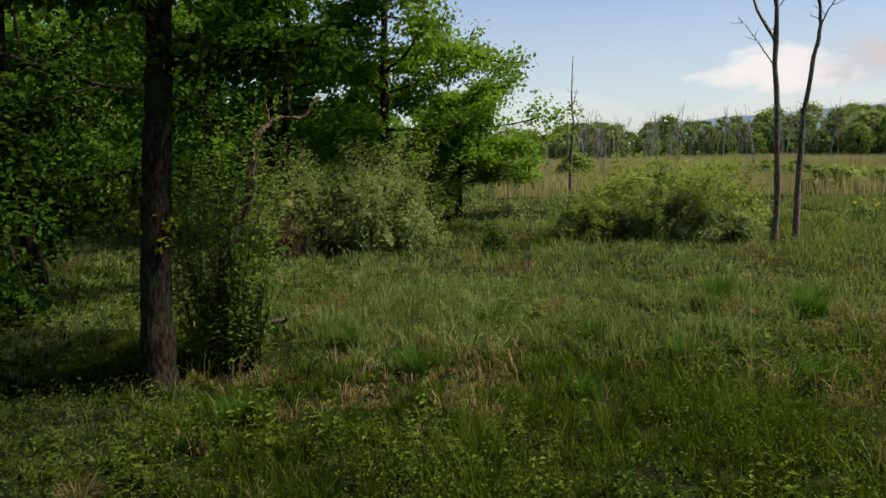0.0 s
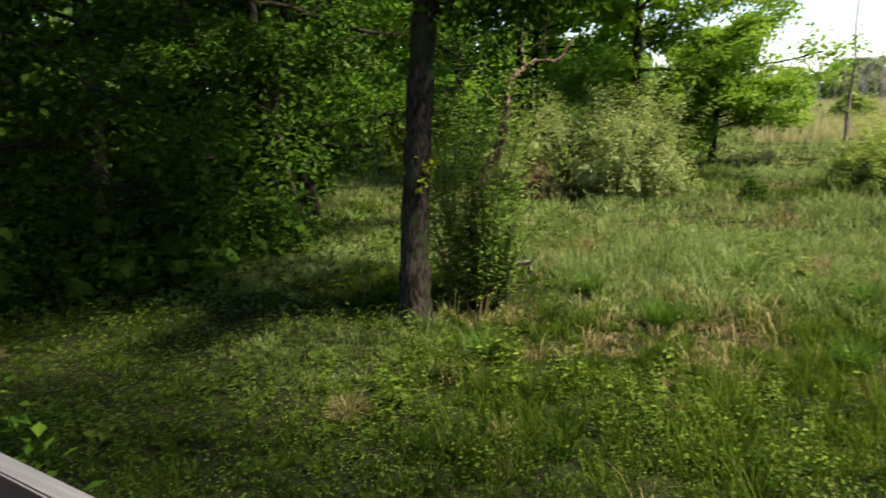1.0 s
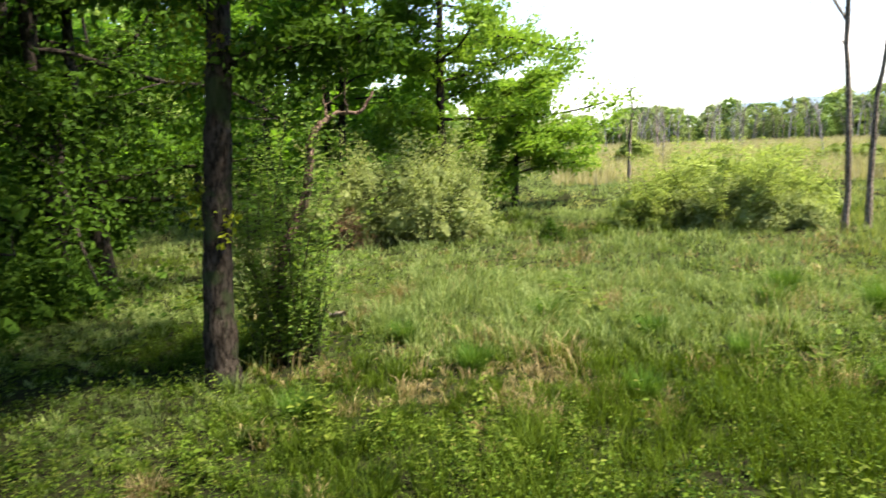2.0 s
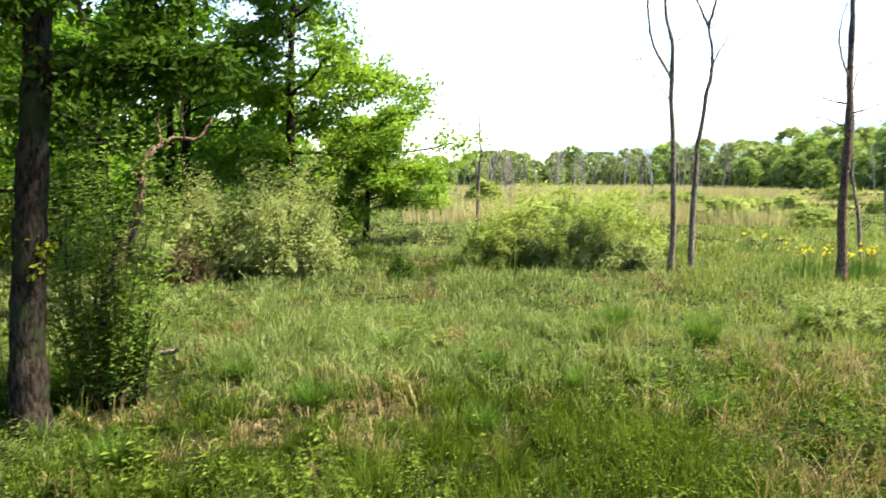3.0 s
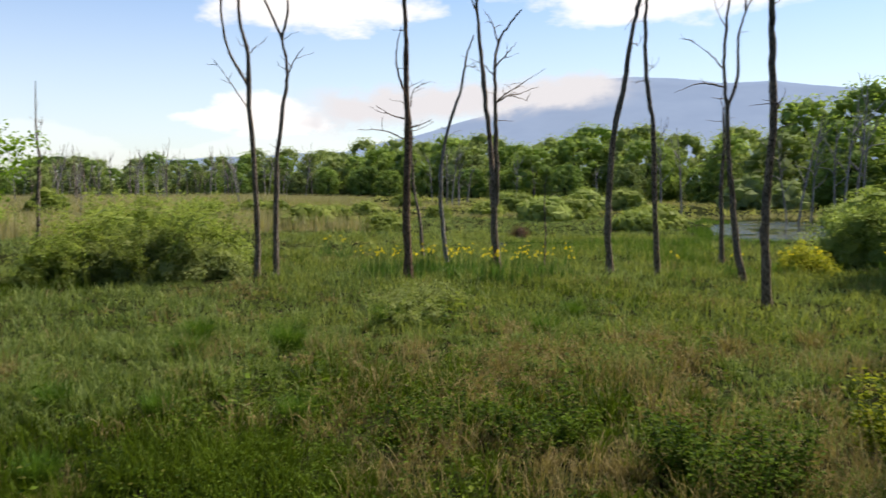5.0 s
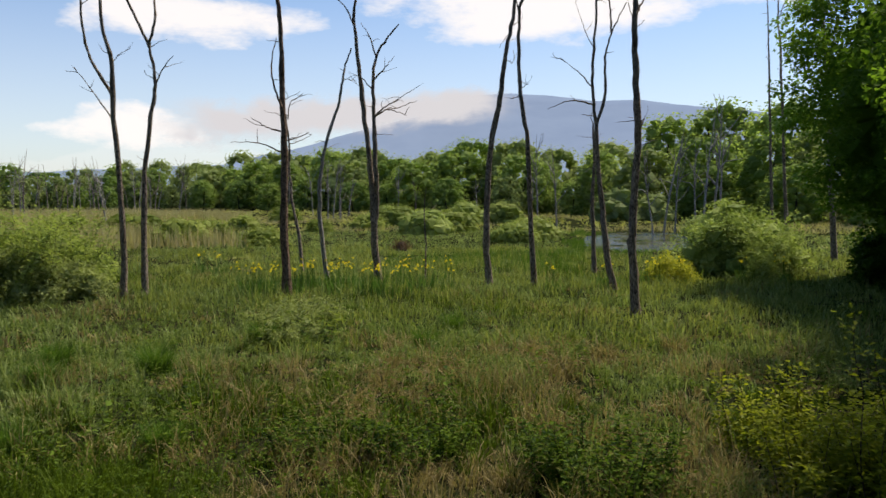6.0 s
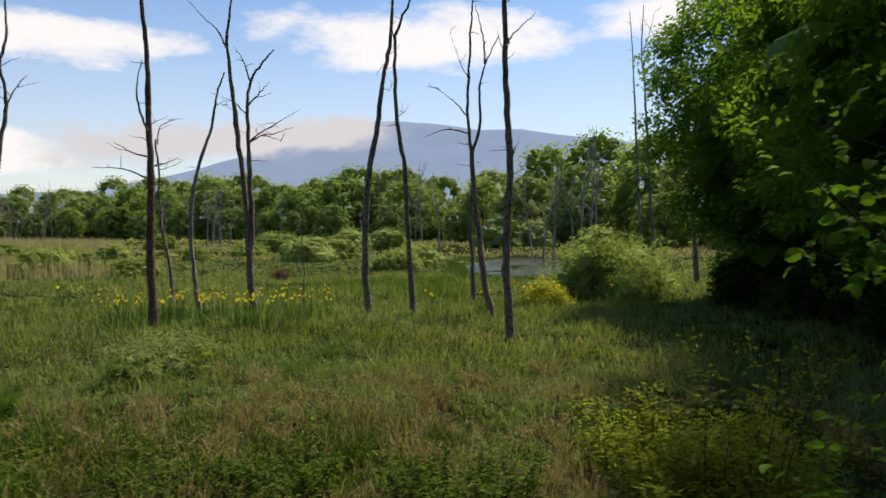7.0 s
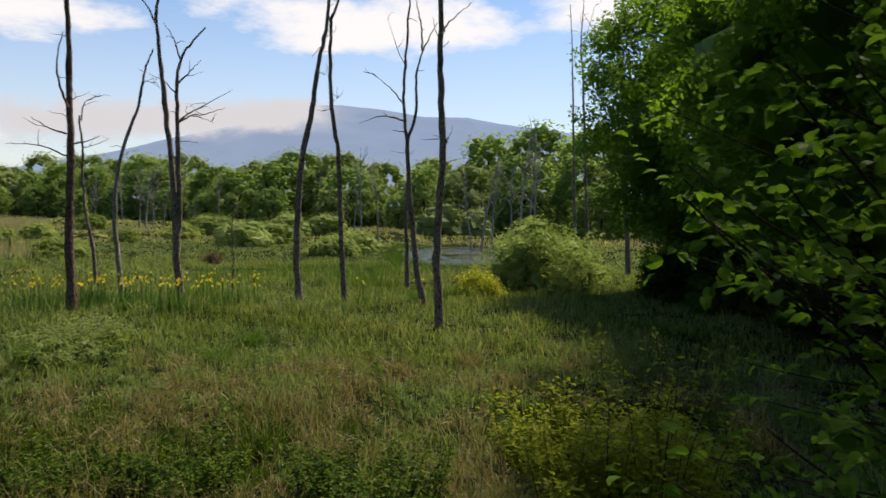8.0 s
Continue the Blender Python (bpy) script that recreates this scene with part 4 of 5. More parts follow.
def mound(x, y, wide, tall, mat, seed):
    """A low domed willow: small close clumps over a rounded body."""
    rng = np.random.default_rng(seed)
    bush = thing("willow_bush", x, y, "rounded pale green willow mound on the marsh", "shrub", "willow mounds on the marsh", turn=rng.uniform(0, 180))
    k = 46
    rise = (np.arange(k) + 0.5) / k
    turn = np.arange(k) * 2.39996
    flat = np.sqrt(1 - rise**2)
    swell = rng.uniform(0.82, 1.08, k)
    centres = np.stack([np.cos(turn) * flat * wide, np.sin(turn) * flat * wide * 0.8, rise * tall * 0.9], -1) * swell[:, None] * 0.86
    radii = min(wide, tall) * rng.uniform(0.20, 0.34, k)
    for _ in range(3):
        goal = centres[int(rng.integers(k))]
        part("stem", tube(smooth_path([(0, 0, -0.05), goal * (0.4, 0.4, 0.6), goal], 3), 0.03, 0.01, 5, 0.1, rng), TWIG, bush, smooth=True)
    part("foliage", joined([cores(rng, centres * 0.9, radii, 0.8), clumps_of(rng, centres, radii, 2300, 0.13, 0.065, 0.85, 0.8)]), mat, bush)


for k, (az, dist, wide, tall) in enumerate(MOUNDS):
    mound(*polar(az, dist), wide * 0.78, tall * 1.15, FAR_PALE if az < -58 else (WILLOW_FRESH if az < -38 and k % 2 else MOUND_LEAF), 150 + k)
# low plants in the meadow
shrub(10.6, 15.0, 1.9, 1.3, 0.85, WILLOW, 180, "low pale green bramble mound in the grass", 5200, (0.07, 0.038), "bramble", 60, 10, rough=0.7, core=0, top=0.8)
shrub(9.4, 13.4, 1.0, 0.8, 0.55, WILLOW, 181, "low grey-green mound of leaves in the grass", 4000, (0.06, 0.035), "bramble", 30, 5)
shrub(24.3, 12.7, 1.5, 1.0, 1.25, YELLOW_BLOOM, 185, "yellow-green bush in flower beside the water", 5200, (0.085, 0.045), "shrub", 40, 8, rough=0.6, core=0.3)
shrub(26.6, 10.4, 0.8, 0.6, 0.9, PALE_WILLOW, 186, "small pale bush before the willow", 2500, (0.09, 0.045), "shrub", 24, 5)


def shoots(x, y, spread, count, low, high, mat, seed, label, name="shrub", leaf=0.06, lean=0.25):
    """A loose bush of upright arching shoots with leaves in pairs up their length."""
    rng = np.random.default_rng(seed)
    bush = thing(name, x, y, label, "shrub")
    base, way, face, size = [], [], [], []
    for _ in range(count):
        a, r = rng.uniform(0, 2 * math.pi), spread * math.sqrt(rng.random())
        start = (math.cos(a) * r, math.sin(a) * r, -0.05)
        stem = smooth_path(wander(rng, start, (math.cos(a) * lean, math.sin(a) * lean, 1.0), rng.uniform(low, high), 6, -0.02, 0.10), 4)
        part("stem", tube(stem, 0.008, 0.003, 4, 0.0, rng), TWIG, bush, smooth=True)
        for q in range(4, len(stem)):
            b = rng.uniform(0, math.pi)
            for side in (b, b + math.pi, b + math.pi / 2):
                for reach in (0.0, rng.uniform(0.05, 0.16)):
                    d = np.array([math.cos(side), math.sin(side), rng.uniform(-0.1, 0.5)])
                    base.append(stem[q] + (stem[q - 1] - stem[q]) * rng.random() + d * reach)
                    way.append(d + 0.3 * rng.standard_normal(3))
                    face.append((0, 0, 1) + 0.35 * rng.standard_normal(3))
                    size.append(leaf * rng.uniform(0.6, 1.25))
    size = np.array(size)
    part("foliage", leaves(base, np.array(way), unit(np.array(face)), size, size * 0.58), mat, bush)


shoots(8.7, 2.85, 0.95, 90, 0.5, 1.15, YELLOW_LEAF, 260, "low yellow-green dogwood bush in the grass", "dogwood_bush", 0.075, 0.35)
shoots(8.1, 1.95, 0.6, 44, 0.5, 1.15, YELLOW_LEAF, 261, "loose yellow-green dogwood shoots", "dogwood_bush", 0.075)
shoots(7.55, 1.95, 0.25, 12, 1.2, 2.15, YELLOW_LEAF, 262, "tall arching yellow-green shoots above the grass", "dogwood_bush", 0.07, 0.12)
shoots(6.9, 4.5, 0.65, 40, 0.4, 0.9, HERB, 263, "small fresh green leafy bush in the grass", "shrub")
shoots(6.3, 6.4, 0.5, 26, 0.3, 0.6, HERB, 264, "low dark green leafy bush in the grass", "shrub", 0.055)
shoots(5.6, 7.2, 0.5, 24, 0.3, 0.55, HERB, 265, "low dark green leafy bush in the grass", "shrub", 0.055)

shoots(-2.98, 10.35, 0.42, 46, 0.8, 3.0, SNAG_LEAF, 266, "loose leafy shoots grown round a broken dead tree", "shrub", 0.085, 0.10)
shoots(-3.0, 10.45, 0.36, 30, 2.2, 4.3, SNAG_LEAF, 267, "tall thin leafy shoots beside the oak", "shrub", 0.085, 0.06)
shoots(7.3, 25.0, 2.6, 130, 1.4, 2.75, WILLOW_FRESH, 268, "upright pale willow shoots above a low bush", "willow_bush", 0.11, 0.15)
shoots(-2.8, 23.2, 1.9, 80, 2.2, 3.7, WILLOW, 269, "loose upright grey-green willow shoots", "willow_bush", 0.10, 0.3)
shoots(-2.66, 2.25, 0.10, 3, 2.1, 2.4, HAZEL, 270, "thin young hazel shoots beside the railing", "hazel_bush", 0.085, 0.05)
# broken dead tree in the leafy shoots
dead_tree(-3.25, 10.75, [(0.12, 0.075, [(0, -0.1), (0.02, 0.7), (0.1, 1.5), (0.42, 2.2), (0.55, 2.75), (0.57, 3.0)]), (0.07, 0.025, [(0.57, 3.0), (0.68, 3.25), (0.95, 3.45), (1.35, 3.5), (1.55, 3.75)]),
                          (0.02, 0.008, [(0.86, 3.4), (0.84, 3.7), (0.86, 4.0)]), (0.02, 0.008, [(1.15, 3.48), (1.1, 3.9), (1.02, 4.4)])], BROWN_BARK, "broken bent dead tree with a bare pale arm", extra=3)

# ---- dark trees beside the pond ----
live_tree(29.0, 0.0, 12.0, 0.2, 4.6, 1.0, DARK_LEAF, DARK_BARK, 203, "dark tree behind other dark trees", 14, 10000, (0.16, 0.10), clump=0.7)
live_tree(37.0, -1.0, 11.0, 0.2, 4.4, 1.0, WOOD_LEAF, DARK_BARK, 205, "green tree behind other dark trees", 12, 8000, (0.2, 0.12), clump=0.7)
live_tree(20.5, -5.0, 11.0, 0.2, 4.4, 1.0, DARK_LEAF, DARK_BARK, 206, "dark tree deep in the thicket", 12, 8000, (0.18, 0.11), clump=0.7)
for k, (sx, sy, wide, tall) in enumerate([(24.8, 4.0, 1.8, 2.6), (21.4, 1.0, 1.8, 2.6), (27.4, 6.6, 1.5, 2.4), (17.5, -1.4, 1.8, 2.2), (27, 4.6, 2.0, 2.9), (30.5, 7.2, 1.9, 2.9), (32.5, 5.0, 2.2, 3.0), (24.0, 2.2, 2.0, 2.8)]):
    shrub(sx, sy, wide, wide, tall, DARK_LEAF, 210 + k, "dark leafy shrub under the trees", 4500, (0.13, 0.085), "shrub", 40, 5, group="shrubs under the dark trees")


def dense_tree(x, y, wide, low, tall, mat, seed, label, count, leaf, clumps=150):
    """A close-leaved round-headed tree whose leaves begin near the ground."""
    rng = np.random.default_rng(seed)
    tree = thing("tree", x, y, label, "tree", "dark trees beside the pond")
    trunk = smooth_path(wander(rng, (0, 0, -0.15), (0, 0, 1), tall * 0.85, 8, 0.05, 0.06), 2)
    part("trunk", tube(trunk, 0.2, 0.04, 10, 0.05, rng, 0.4), DARK_BARK, tree, smooth=True)
    out = unit(rng.standard_normal((clumps, 3)))
    h = 0.5 + 0.5 * out[:, 2]
    reach = rng.uniform(0.72, 1.0, clumps) * (1 + 0.14 * np.sin(3 * np.arctan2(out[:, 1], out[:, 0]) + 5 * h))
    centres = out * reach[:, None] * (wide, wide, (tall - low) / 2) * 0.92 + (0, 0, (tall + low) / 2)
    radii = wide * rng.uniform(0.07, 0.155, clumps)
    for k in range(9):
        goal = centres[int(rng.integers(clumps))]
        start = trunk[np.argmin(abs(trunk[:, 2] - max(low * 0.8, goal[2] * 0.6)))]
        part("limb", tube(smooth_path([start, (start + goal) / 2 + (0, 0, 0.3), goal], 4), 0.07, 0.02, 6, 0.06, rng), DARK_BARK, tree, smooth=True)
    inner = centres[: clumps // 3] * (0.6, 0.6, 0.85)
    part("crown", joined([cores(rng, inner, radii[: len(inner)] * 2.0, 0.6), clumps_of(rng, centres, radii, count, leaf[0], leaf[1], 0.62, 0.35)]), mat, tree)


dense_tree(28.9, 5.2, 5.4, 1.0, 14.0, THICKET, 240, "dense dark green round-headed tree beside the pond", 80000, (0.14, 0.095), 520)
dense_tree(24.0, 2.4, 4.6, 1.2, 13.0, THICKET, 241, "dense dark green tree with leaves almost to the ground", 36000, (0.15, 0.10), 360)
dense_tree(18.4, 0.9, 4.2, 1.6, 10.5, THICKET, 242, "dark leafy tree at the edge of the thicket", 26000, (0.15, 0.10), 300)
# unseen tall trees added round the viewing platform to shade the near grass
for k, (tx, ty, tall, reach, low) in enumerate([(1.6, -1.4, 18.5, 6.0, 7.5), (12.0, -6.3, 19.0, 5.4, 7.8), (16.5, -2.6, 17.0, 5.0, 8.0), (-1.6, -3.8, 16.5, 5.4, 6.5), (-8.4, -1.4, 16.0, 5.4, 6.5), (-14.0, 3.0, 15.0, 5.0, 7.0), (10.5, -10.0, 17.0, 5.0, 8.0), (1.5, -12.0, 17.0, 5.0, 8.0)]):
    live_tree(tx, ty, tall, 0.22, reach, low, DARK_LEAF, DARK_BARK, 230 + k, "unseen tall broadleaf tree added to shade the near grass", 20, 8400 if k < 2 else 6600, (0.34, 0.24), clump=0.9, flat=0.6, bias=radians(90) if k == 0 else None)


def hazel(x, y, seed, sprays):
    """A many-stemmed hazel close to the viewer: arching stems that end in leafy sprays. sprays: how many, and the ranges of azimuth, distance and height where they end."""
    rng = np.random.default_rng(seed)
    bush = thing("hazel_bush", x, y, "broad-leaved dark green hazel bush beside the railing", "shrub")
    spots, ways = [], []
    for count, (az0, az1), (near, far), (low, high) in sprays:
        for _ in range(count):
            ex, ey = polar(az0 + (az1 - az0) * rng.random(), rng.uniform(near, far))
            goal = np.array([ex + 1.0 - x, ey + 0.2 - y, rng.uniform(low, high)])
            start = np.append(rng.normal(0, 0.12, 2), -0.05)
            knee = start * (0.6, 0.6, 0) + goal * (0.35, 0.35, 0.72) + rng.normal(0, 0.1, 3)
            stem = smooth_path([start, knee, goal + rng.normal(0, 0.04, 3) - (0, 0, 0.02)], 9)
            part("stem", tube(stem, 0.014, 0.003, 6, 0.05, rng), TWIG, bush, smooth=True)
            for q in range(9, len(stem)):
                swing = rng.uniform(0, 2 * math.pi)
                twig = wander(rng, stem[q], (math.cos(swing), math.sin(swing), rng.uniform(-0.15, 0.35)), rng.uniform(0.12, 0.40), 6, -0.04, 0.15)
                for at in twig[1:]:
                    spots.append(at)
                    ways.append(at - stem[q])
    spots, ways = np.array(spots), np.array(ways)
    count = len(spots)
    face = unit((0, 0, 1) + 0.42 * rng.standard_normal((count, 3)))
    size = rng.uniform(0.034, 0.070, count)
    part("foliage", broad_leaves(spots, unit(ways) + 0.6 * rng.standard_normal((count, 3)) * (1, 1, 0.4) - (0, 0, 0.2), face, size, size * 0.74, 0.2), HAZEL, bush)
    return bush


hazel(4.1, -0.7, 220, [(26, (-74, -100), (1.7, 2.9), (1.2, 2.35)), (5, (-84, -100), (1.8, 2.8), (2.3, 2.75)), (16, (-75, -100), (2.3, 3.6), (2.85, 3.25)), (28, (-79, -105), (1.8, 3.2), (3.3, 4.8))])
hazel(6.2, -1.6, 222, [(16, (-78, -95), (3.2, 4.6), (1.0, 2.6)), (14, (-76, -98), (3.0, 4.8), (2.9, 5.2))])


# ---- grass and herbs ----
def scatter(rng, count, near, far, az0=56.0, az1=-98.0):
    """Even places over a ring sector."""
    dist = np.sqrt(rng.random(count) * (far**2 - near**2) + near**2)
    az = np.radians(rng.uniform(az1, az0, count))
    return -np.sin(az) * dist, np.cos(az) * dist, np.degrees(az), dist


def stuff(name, pieces, mat, label, category="grass"):
    verts, faces = joined(pieces)
    return tagged(new(name, mesh_of(name, verts, faces, mat)), label, category, kind="stuff")


def wet(x, y):
    return (in_pool(x, y, POND) < 1.12) | (in_pool(x, y, PUDDLE) < 1.1)


def dryness(x, y):
    """Where last year's straw still stands."""
    d = np.hypot(x, y)
    return 0.26 * lumps(x, y, 2.6, 11) + 0.54 * lumps(x, y, 0.7, 12) + 0.10 + 0.05 * np.clip((14 - d) / 8, -1, 0) - 0.20 * np.clip((8.5 - d) / 1.5, 0, 1)


def shady(az, d):
    """The short grass under the wood's edge."""
    return np.clip((az - 19) / 8, 0, 1) * np.clip((24 - d) / 6, 0, 1)


def tufts(rng, near, far, count, each, wide, joints):
    """Bunches of blades that fan out from their feet: green, lush and straw ones, sorted by place."""
    x, y, az, d = scatter(rng, count, near, far)
    ok = ~wet(x, y)
    x, y, az, d = x[ok], y[ok], az[ok], d[ok]
    k = len(x)
    dry = dryness(x, y) + 0.08 * np.clip((-24 - az) / 8, 0, 1) * np.clip((20 - d) / 6, 0, 1) + 0.09 * rng.standard_normal(k) - 0.25 * shady(az, d)
    # Close to the viewer tufts lean to the dark grass, deepening that painted shade.
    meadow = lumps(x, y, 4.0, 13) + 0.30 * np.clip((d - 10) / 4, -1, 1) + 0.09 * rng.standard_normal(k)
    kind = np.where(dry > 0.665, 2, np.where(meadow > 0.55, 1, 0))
    bunch = 0.6 * lumps(x, y, 0.55, 15) + 0.4 * lumps(x, y, 1.5, 14)
    high = np.array([0.30, 0.38, 0.33])[kind] * np.exp(0.38 * rng.standard_normal(k)) * (1 - 0.55 * shady(az, d)) * (0.22 + 1.7 * bunch**1.6) * np.where(in_pool(x, y, POND) < 2.6, 0.4, 1.0)
    made = []
    for which in range(3):
        at = np.repeat(np.flatnonzero(kind == which), each)
        m = len(at)
        if not m:
            continue
        turn = rng.random(m) * 2 * math.pi
        off = rng.random(m) ** 0.6 * (0.03 + 0.22 * high[at]) * (1 if near < 16 else 1.8)
        bx, by = x[at] + np.cos(turn) * off, y[at] + np.sin(turn) * off
        tall = high[at] * rng.uniform(0.45, 1.15, m) * np.interp(d[at], [6, 12, 20, 30], [1.0, 0.80, 0.72, 0.85])
        bend = (1.4, 1.45, 1.9)[which]
        made.append(blades(rng, bx, by, lie(bx, by) - 0.01, tall, wide * rng.uniform(0.7, 1.3, m), bend, joints, turn + 0.5 * rng.standard_normal(m)))
    return made


rng = np.random.default_rng(301)
green, lush, straw = [], [], []
for ring in ((4.3, 9, 4300, 26, 0.0095, 3), (9, 16, 10500, 15, 0.0145, 2), (16, 30, 15000, 9, 0.022, 2)):
    for bucket, made in zip((green, lush, straw), tufts(rng, *ring)):
        bucket.append(made)
for bucket, made in zip((green, lush, straw), tufts(rng, 0.6, 4.3, 900, 14, 0.012, 1)):
    bucket.append(made)
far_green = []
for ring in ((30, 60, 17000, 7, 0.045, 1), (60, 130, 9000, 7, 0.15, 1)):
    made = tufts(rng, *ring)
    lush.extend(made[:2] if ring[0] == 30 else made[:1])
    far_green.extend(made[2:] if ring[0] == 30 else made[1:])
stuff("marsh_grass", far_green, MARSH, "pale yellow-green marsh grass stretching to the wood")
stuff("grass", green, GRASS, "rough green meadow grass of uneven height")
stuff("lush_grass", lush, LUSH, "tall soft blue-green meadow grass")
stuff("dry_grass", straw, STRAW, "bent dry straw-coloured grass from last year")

# last year's stalks, bleached, in loose drifts on the drier side
x, y, az, d = scatter(rng, 16000, 6.2, 14, -18, -80)
ok = 0.55 * lumps(x, y, 1.3, 27) + 0.45 * lumps(x, y, 0.45, 28) > 0.66
x, y = x[ok], y[ok]
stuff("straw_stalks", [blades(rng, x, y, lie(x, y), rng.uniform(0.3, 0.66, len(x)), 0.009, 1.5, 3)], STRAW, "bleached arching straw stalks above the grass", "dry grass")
# sedges standing among the dead trees
x, y, az, d = scatter(rng, 60000, 15, 42, -24, -88)
ok = (0.5 * lumps(x, y, 3.5, 21) + 0.5 * lumps(x, y, 0.9, 26) > 0.40) & (in_pool(x, y, POND) > 2.4) & ~wet(x, y)
x, y = x[ok], y[ok]
stuff("sedge", [blades(rng, x, y, lie(x, y), rng.uniform(0.5, 1.0, len(x)) * (0.10 + 0.58 * lumps(x, y, 0.9, 26) ** 1.5), 0.024, 1.2, 2)], SEDGE, "upright green sedge between the dead trees", "sedge")
# darker rushes at the pond's edge
x, y, az, d = scatter(rng, 60000, 24, 60, -42, -85)
edge = in_pool(x, y, POND)
ok = ((edge > 1.02) & (edge < 2.2) & (lumps(x, y, 3.0, 22) > 0.4)) | ((lumps(x, y, 4.0, 23) > 0.66) & (d < 40))
x, y = x[ok], y[ok]
stuff("rushes", [blades(rng, x, y, lie(x, y), rng.uniform(0.25, 0.55, len(x)) * np.where(y / x > 0.66, 1.1, 0.35), 0.022, 0.25, 1)], TUSSOCK, "dark green rushes along the pond's edge", "rushes")
# tan reed bed far out on the meadow
x, y, az, d = scatter(rng, 70000, 44, 120, -4, -32)
ok = lumps(x, y, 14.0, 24) > 0.48
x, y = x[ok], y[ok]
stuff("reeds", [blades(rng, x, y, lie(x, y), rng.uniform(0.6, 1.3, len(x)), 0.06, 0.25, 1)], REED, "tan dry reeds far across the meadow", "reeds")
x, y, az, d = scatter(rng, 26000, 60, 115, -32, -75)
ok = (lumps(x, y, 9.0, 25) > 0.55) & ~wet(x, y)
x, y = x[ok], y[ok]
stuff("reeds", [blades(rng, x, y, lie(x, y), rng.uniform(0.18, 0.38, len(x)), 0.07, 0.6, 1)], REED, "thin tan reeds between the willow mounds", "reeds")

# broad-leaved herbs, thick under the trees and scattered in the near grass
pieces = []
for near, far, count, size in ((4.3, 10, 52000, 0.034), (10, 20, 44000, 0.050)):
    x, y, az, d = scatter(rng, count, near, far)
    thick = 0.55 * lumps(x, y, 1.1, 31) + 0.30 * lumps(x, y, 0.4, 32) + 0.34 * shady(az, d) + 0.06 * (d < 8)
    ok = thick > 0.46 + 0.07 * (1 - shady(az, d)) * (az > -22)
    x, y, az, d = x[ok], y[ok], az[ok], d[ok]
    k = len(x)
    z = lie(x, y) + rng.uniform(0.05, 0.42, k) * (1 - 0.4 * shady(az, d))
    face = unit((0, 0, 1) + 0.4 * rng.standard_normal((k, 3)))
    way = unit(rng.standard_normal((k, 3)) * (1, 1, 0.25))
    grow = rng.uniform(0.6, 1.5, k)
    pieces.append(leaves(np.stack([x, y, z], -1), way, face, size * grow, size * 0.6 * grow))
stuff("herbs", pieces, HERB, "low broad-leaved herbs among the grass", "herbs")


# leafy forbs on short stems, in drifts
def forbs(rng, near, far, count, leaf, nodes, keep):
    x, y, az, d = scatter(rng, count, near, far)
    ok = (0.6 * lumps(x, y, 1.7, 41) + 0.4 * lumps(x, y, 0.5, 42) + 0.03 * (az < -25)) > keep
    x, y, az, d = x[ok], y[ok], az[ok], d[ok]
    k = len(x)
    tall = rng.uniform(0.16, 0.46, k) * (1 - 0.45 * shady(az, d))
    vigour = np.exp(0.45 * rng.standard_normal(k))
    tall = tall * np.clip(vigour, 0.6, 1.5)
    lean = rng.normal(0, 0.25, (k, 2))
    turn = rng.random(k) * 2 * math.pi
    made = []
    for q in range(nodes):
        f = (q + 0.8) / nodes
        for side in (0, 1):
            swing = turn + q * 1.57 + side * math.pi + 0.3 * rng.standard_normal(k)
            way = np.stack([np.cos(swing), np.sin(swing), 0.35 - 0.5 * rng.random(k)], -1)
            base = np.stack([x + lean[:, 0] * tall * f, y + lean[:, 1] * tall * f, lie(x, y) + tall * f], -1)
            grow = leaf * (1.15 - 0.55 * f) * rng.uniform(0.8, 1.2, k) * vigour
            made.append(leaves(base, way, unit((0, 0, 1) + 0.3 * rng.standard_normal((k, 3))), grow, grow * 0.55))
    return made


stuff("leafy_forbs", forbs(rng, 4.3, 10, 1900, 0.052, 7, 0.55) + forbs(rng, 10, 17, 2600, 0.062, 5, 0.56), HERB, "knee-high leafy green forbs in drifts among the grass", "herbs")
stuff("pale_forbs", forbs(rng, 4.6, 10, 1600, 0.050, 7, 0.60) + forbs(rng, 10, 18, 2600, 0.062, 5, 0.60), PALE_FORB, "pale yellow-green leafy forbs among the grass", "herbs")


# ---- tussocks and irises ----
def tussock(x, y, tall, count, seed, label="dark green grass tussock standing above the meadow", mat=None, bend=1.15):
    rng = np.random.default_rng(seed)
    ob = thing("grass_tussock", x, y, label, "grass tussock", "tussocks in the meadow")
    r = rng.random(count) ** 0.7 * tall * 0.35
    turn = rng.random(count) * 2 * math.pi
    tagged(part("tuft", blades(rng, np.cos(turn) * r, np.sin(turn) * r, np.full(count, -0.03), tall * rng.uniform(0.55, 1.1, count), 0.011, bend, 2, turn + 0.4 * rng.standard_normal(count)), mat or TUSSOCK, ob), kind="stuff")
    return ob


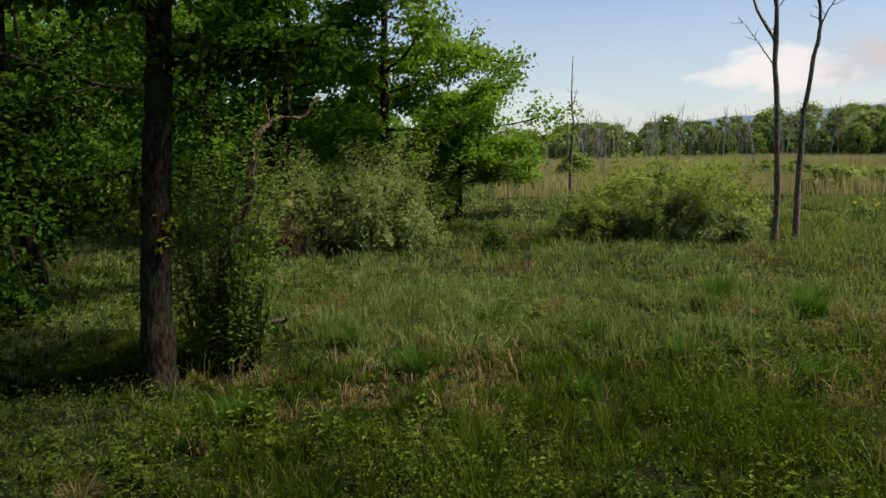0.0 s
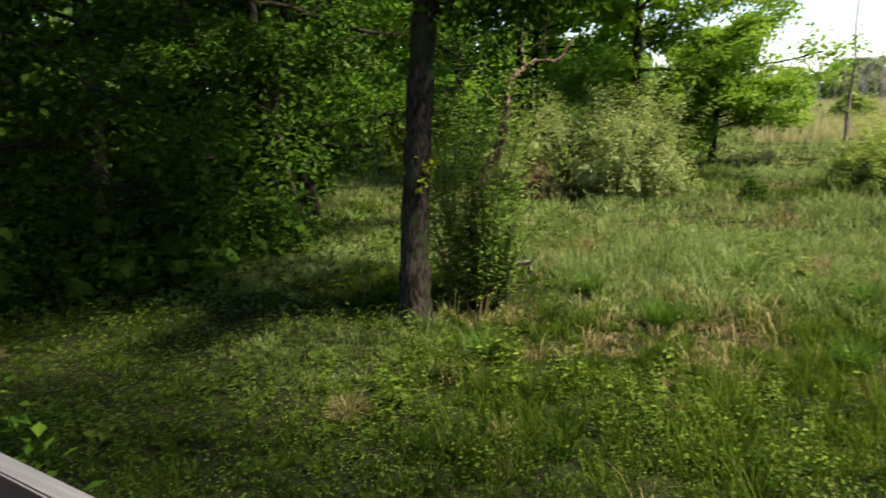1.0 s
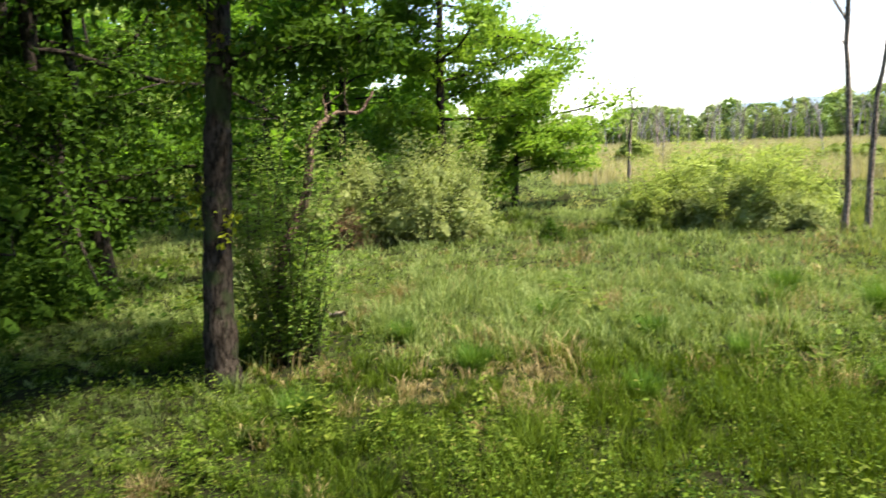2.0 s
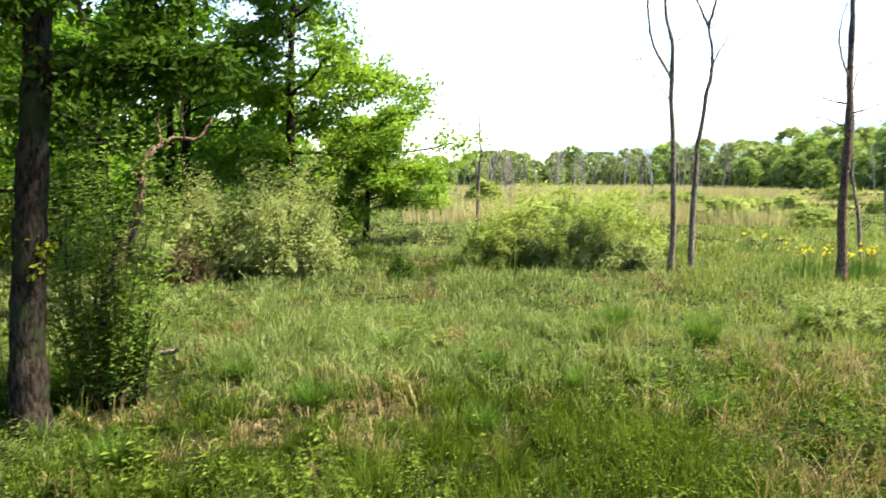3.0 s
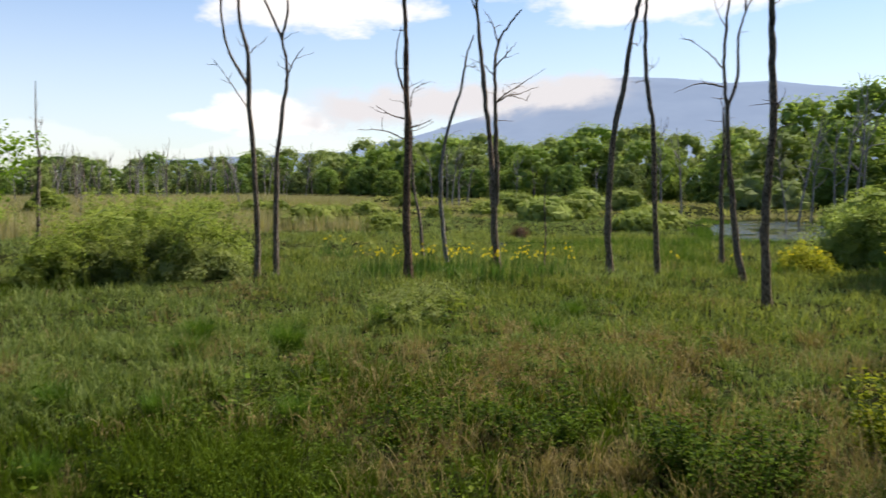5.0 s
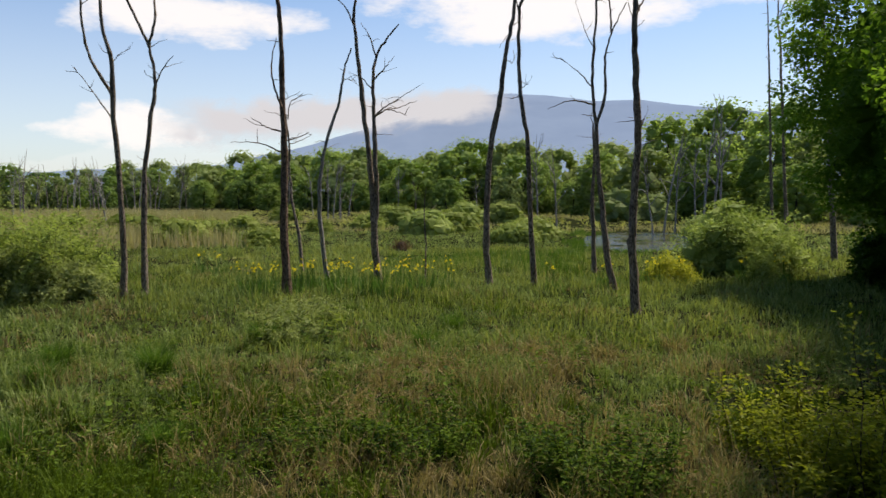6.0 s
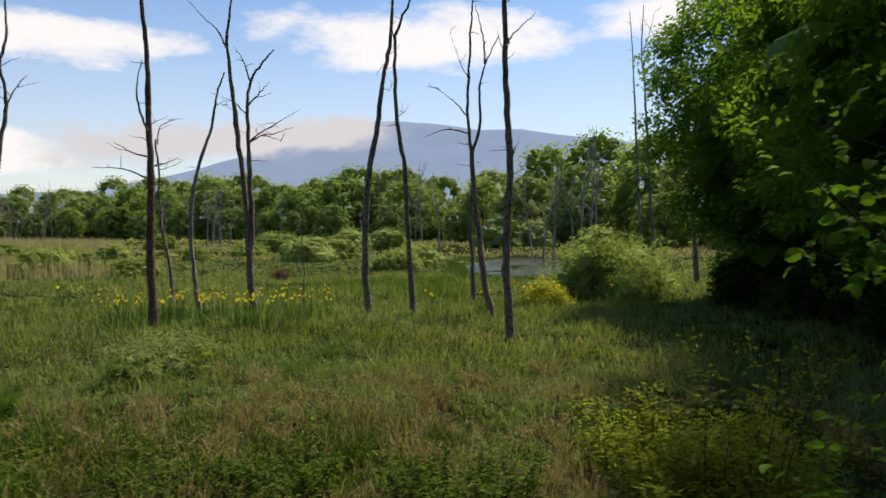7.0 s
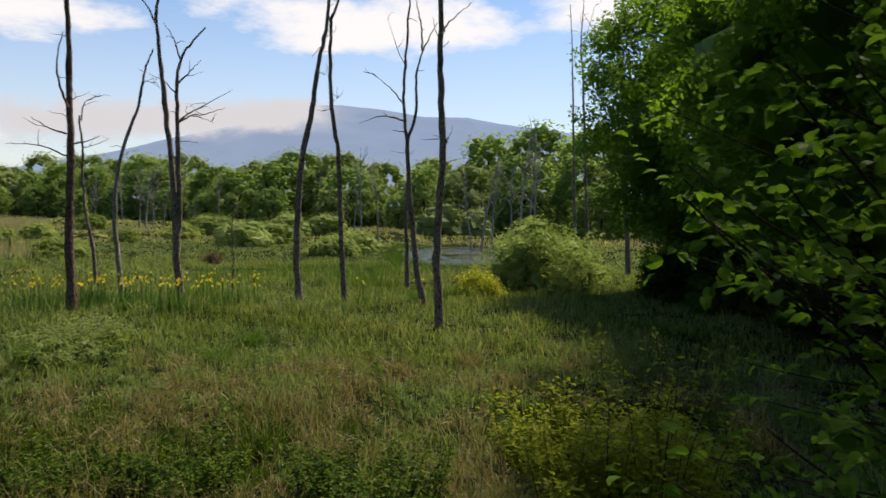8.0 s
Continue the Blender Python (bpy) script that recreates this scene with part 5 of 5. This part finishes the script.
for k, (tx, ty, tall) in enumerate([(5.2, 14.2, 0.65), (4.6, 13.0, 0.6), (6.2, 12.6, 0.7), (0.7, 12.1, 0.55), (-0.4, 9.8, 0.5), (2.2, 11.2, 0.5), (8.9, 13.6, 0.6), (3.2, 10.0, 0.5), (-1.5, 11.2, 0.45), (1.6, 8.6, 0.45), (4.4, 8.6, 0.5), (10.6, 10.6, 0.55), (12.4, 11.6, 0.55), (-2.3, 8.0, 0.45)]):
    tussock(tx, ty, tall, 420, 400 + k)
for k, (tx, ty, tall) in enumerate([(7.9, 8.8, 0.5), (9.0, 9.8, 0.5), (-1.9, 14.2, 0.5), (12.0, 7.6, 0.55), (13.5, 7.0, 0.55), (-3.2, 6.2, 0.35)]):
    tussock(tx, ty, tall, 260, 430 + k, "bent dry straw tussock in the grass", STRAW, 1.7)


def iris(seed, label):
    rng = np.random.default_rng(seed)
    ob = thing("yellow_iris", 0, 0, label, "iris", "yellow irises among the dead trees", z=0.0)
    k = 24
    r, turn = rng.random(k) * 0.35, rng.random(k) * 2 * math.pi
    part("leaves", blades(rng, np.cos(turn) * r, np.sin(turn) * r, np.full(k, -0.05), rng.uniform(0.4, 0.66, k), 0.028, 0.4, 2), IRIS_LEAF, ob)
    for _ in range(4):
        a, q = rng.uniform(0, 2 * math.pi), rng.uniform(0, 0.32)
        head = np.array([math.cos(a) * q, math.sin(a) * q, rng.uniform(0.62, 0.92)])
        part("stalk", tube([(head[0], head[1], 0), head * (1, 1, 0.5), head], 0.008, 0.006, 4, 0.0, rng), IRIS_LEAF, ob)
        spin = np.arange(6) * math.pi / 3 + a
        way = np.stack([np.cos(spin), np.sin(spin), np.where(np.arange(6) % 2, 0.9, -0.25)], -1)
        part("flower", leaves(np.repeat(head[None], 6, 0), way, unit(way * (-0.3, -0.3, 0) + (0, 0, 1)), 0.056, 0.040), PETAL, ob, "yellow iris flower")
    return ob


IRISES = [iris(501, "clump of yellow flag iris in flower"), iris(502, "clump of yellow flag iris with sword leaves")]
rng = np.random.default_rng(503)
patches = [(*polar(az, far), wide, k) for az, far, wide, k in ((-31.5, 24.0, 0.5, 3), (-34.5, 23.4, 0.45, 5), (-37.0, 24.6, 0.5, 2), (-39.3, 23.6, 0.75, 12), (-43.0, 23.8, 0.7, 8), (-46.5, 24.5, 0.5, 2), (-51.6, 24.0, 0.3, 1), (-57.5, 25.0, 0.4, 2), (-61.0, 26.5, 0.6, 4), (-28.0, 29.0, 0.8, 2), (-70.0, 28.5, 0.6, 3))]
placed = 0
for px, py, spread, k in patches:
    for _ in range(k):
        x, y = px + rng.normal(0, spread * 1.3), py + rng.normal(0, spread * 1.3)
        m = pose(x, y, lie(x, y), 0, 0, rng.uniform(0, 360))
        if placed < 2:
            IRISES[placed].matrix_basis = m
        else:
            copy_thing(IRISES[placed % 2], m)
        placed += 1

# ---- small things ----
# root plate in the marsh
rng = np.random.default_rng(601)
root = thing("root_plate", 27.4, 29.3, "upturned russet root clump in the marsh", "roots")
part("core", tube([(0, 0, -0.1), (0.02, 0, 0.25), (0, 0.03, 0.5)], 0.32, 0.16, 9, 0.2, rng), BROWN_BARK, root, smooth=True)
part("root_fibre", blades(rng, rng.normal(0, 0.25, 260), rng.normal(0, 0.25, 260), np.full(260, 0.1), rng.uniform(0.3, 0.7, 260), 0.02, 0.9, 2), RUSSET, root)

# pale log end in the grass
log = thing("log", -2.72, 12.3, "short grey weathered log lying in the grass", "log")
path = np.array([(-0.18, 0.10, 0.10), (-0.08, 0.05, 0.12), (0.0, 0.0, 0.14), (0.10, -0.06, 0.16)])
part("wood", tube(smooth_path(path, 3), 0.05, 0.045, 10, 0.05, rng), GREY_BARK, log, smooth=True)


def plank(length, wide, thick):
    bm = bmesh.new()
    bmesh.ops.create_cube(bm, size=1.0)
    bmesh.ops.scale(bm, vec=(length, thick, wide), verts=bm.verts)
    bmesh.ops.bevel(bm, geom=bm.edges[:], offset=0.004, segments=2, affect="EDGES")
    me = bpy.data.meshes.new("board")
    bm.to_mesh(me)
    bm.free()
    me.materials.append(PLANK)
    return me


# handrail of the viewing platform
rail = thing("handrail", -1.13, 0.88, "weathered grey wooden handrail of the viewing platform", "railing", z=0.0, turn=163.3)
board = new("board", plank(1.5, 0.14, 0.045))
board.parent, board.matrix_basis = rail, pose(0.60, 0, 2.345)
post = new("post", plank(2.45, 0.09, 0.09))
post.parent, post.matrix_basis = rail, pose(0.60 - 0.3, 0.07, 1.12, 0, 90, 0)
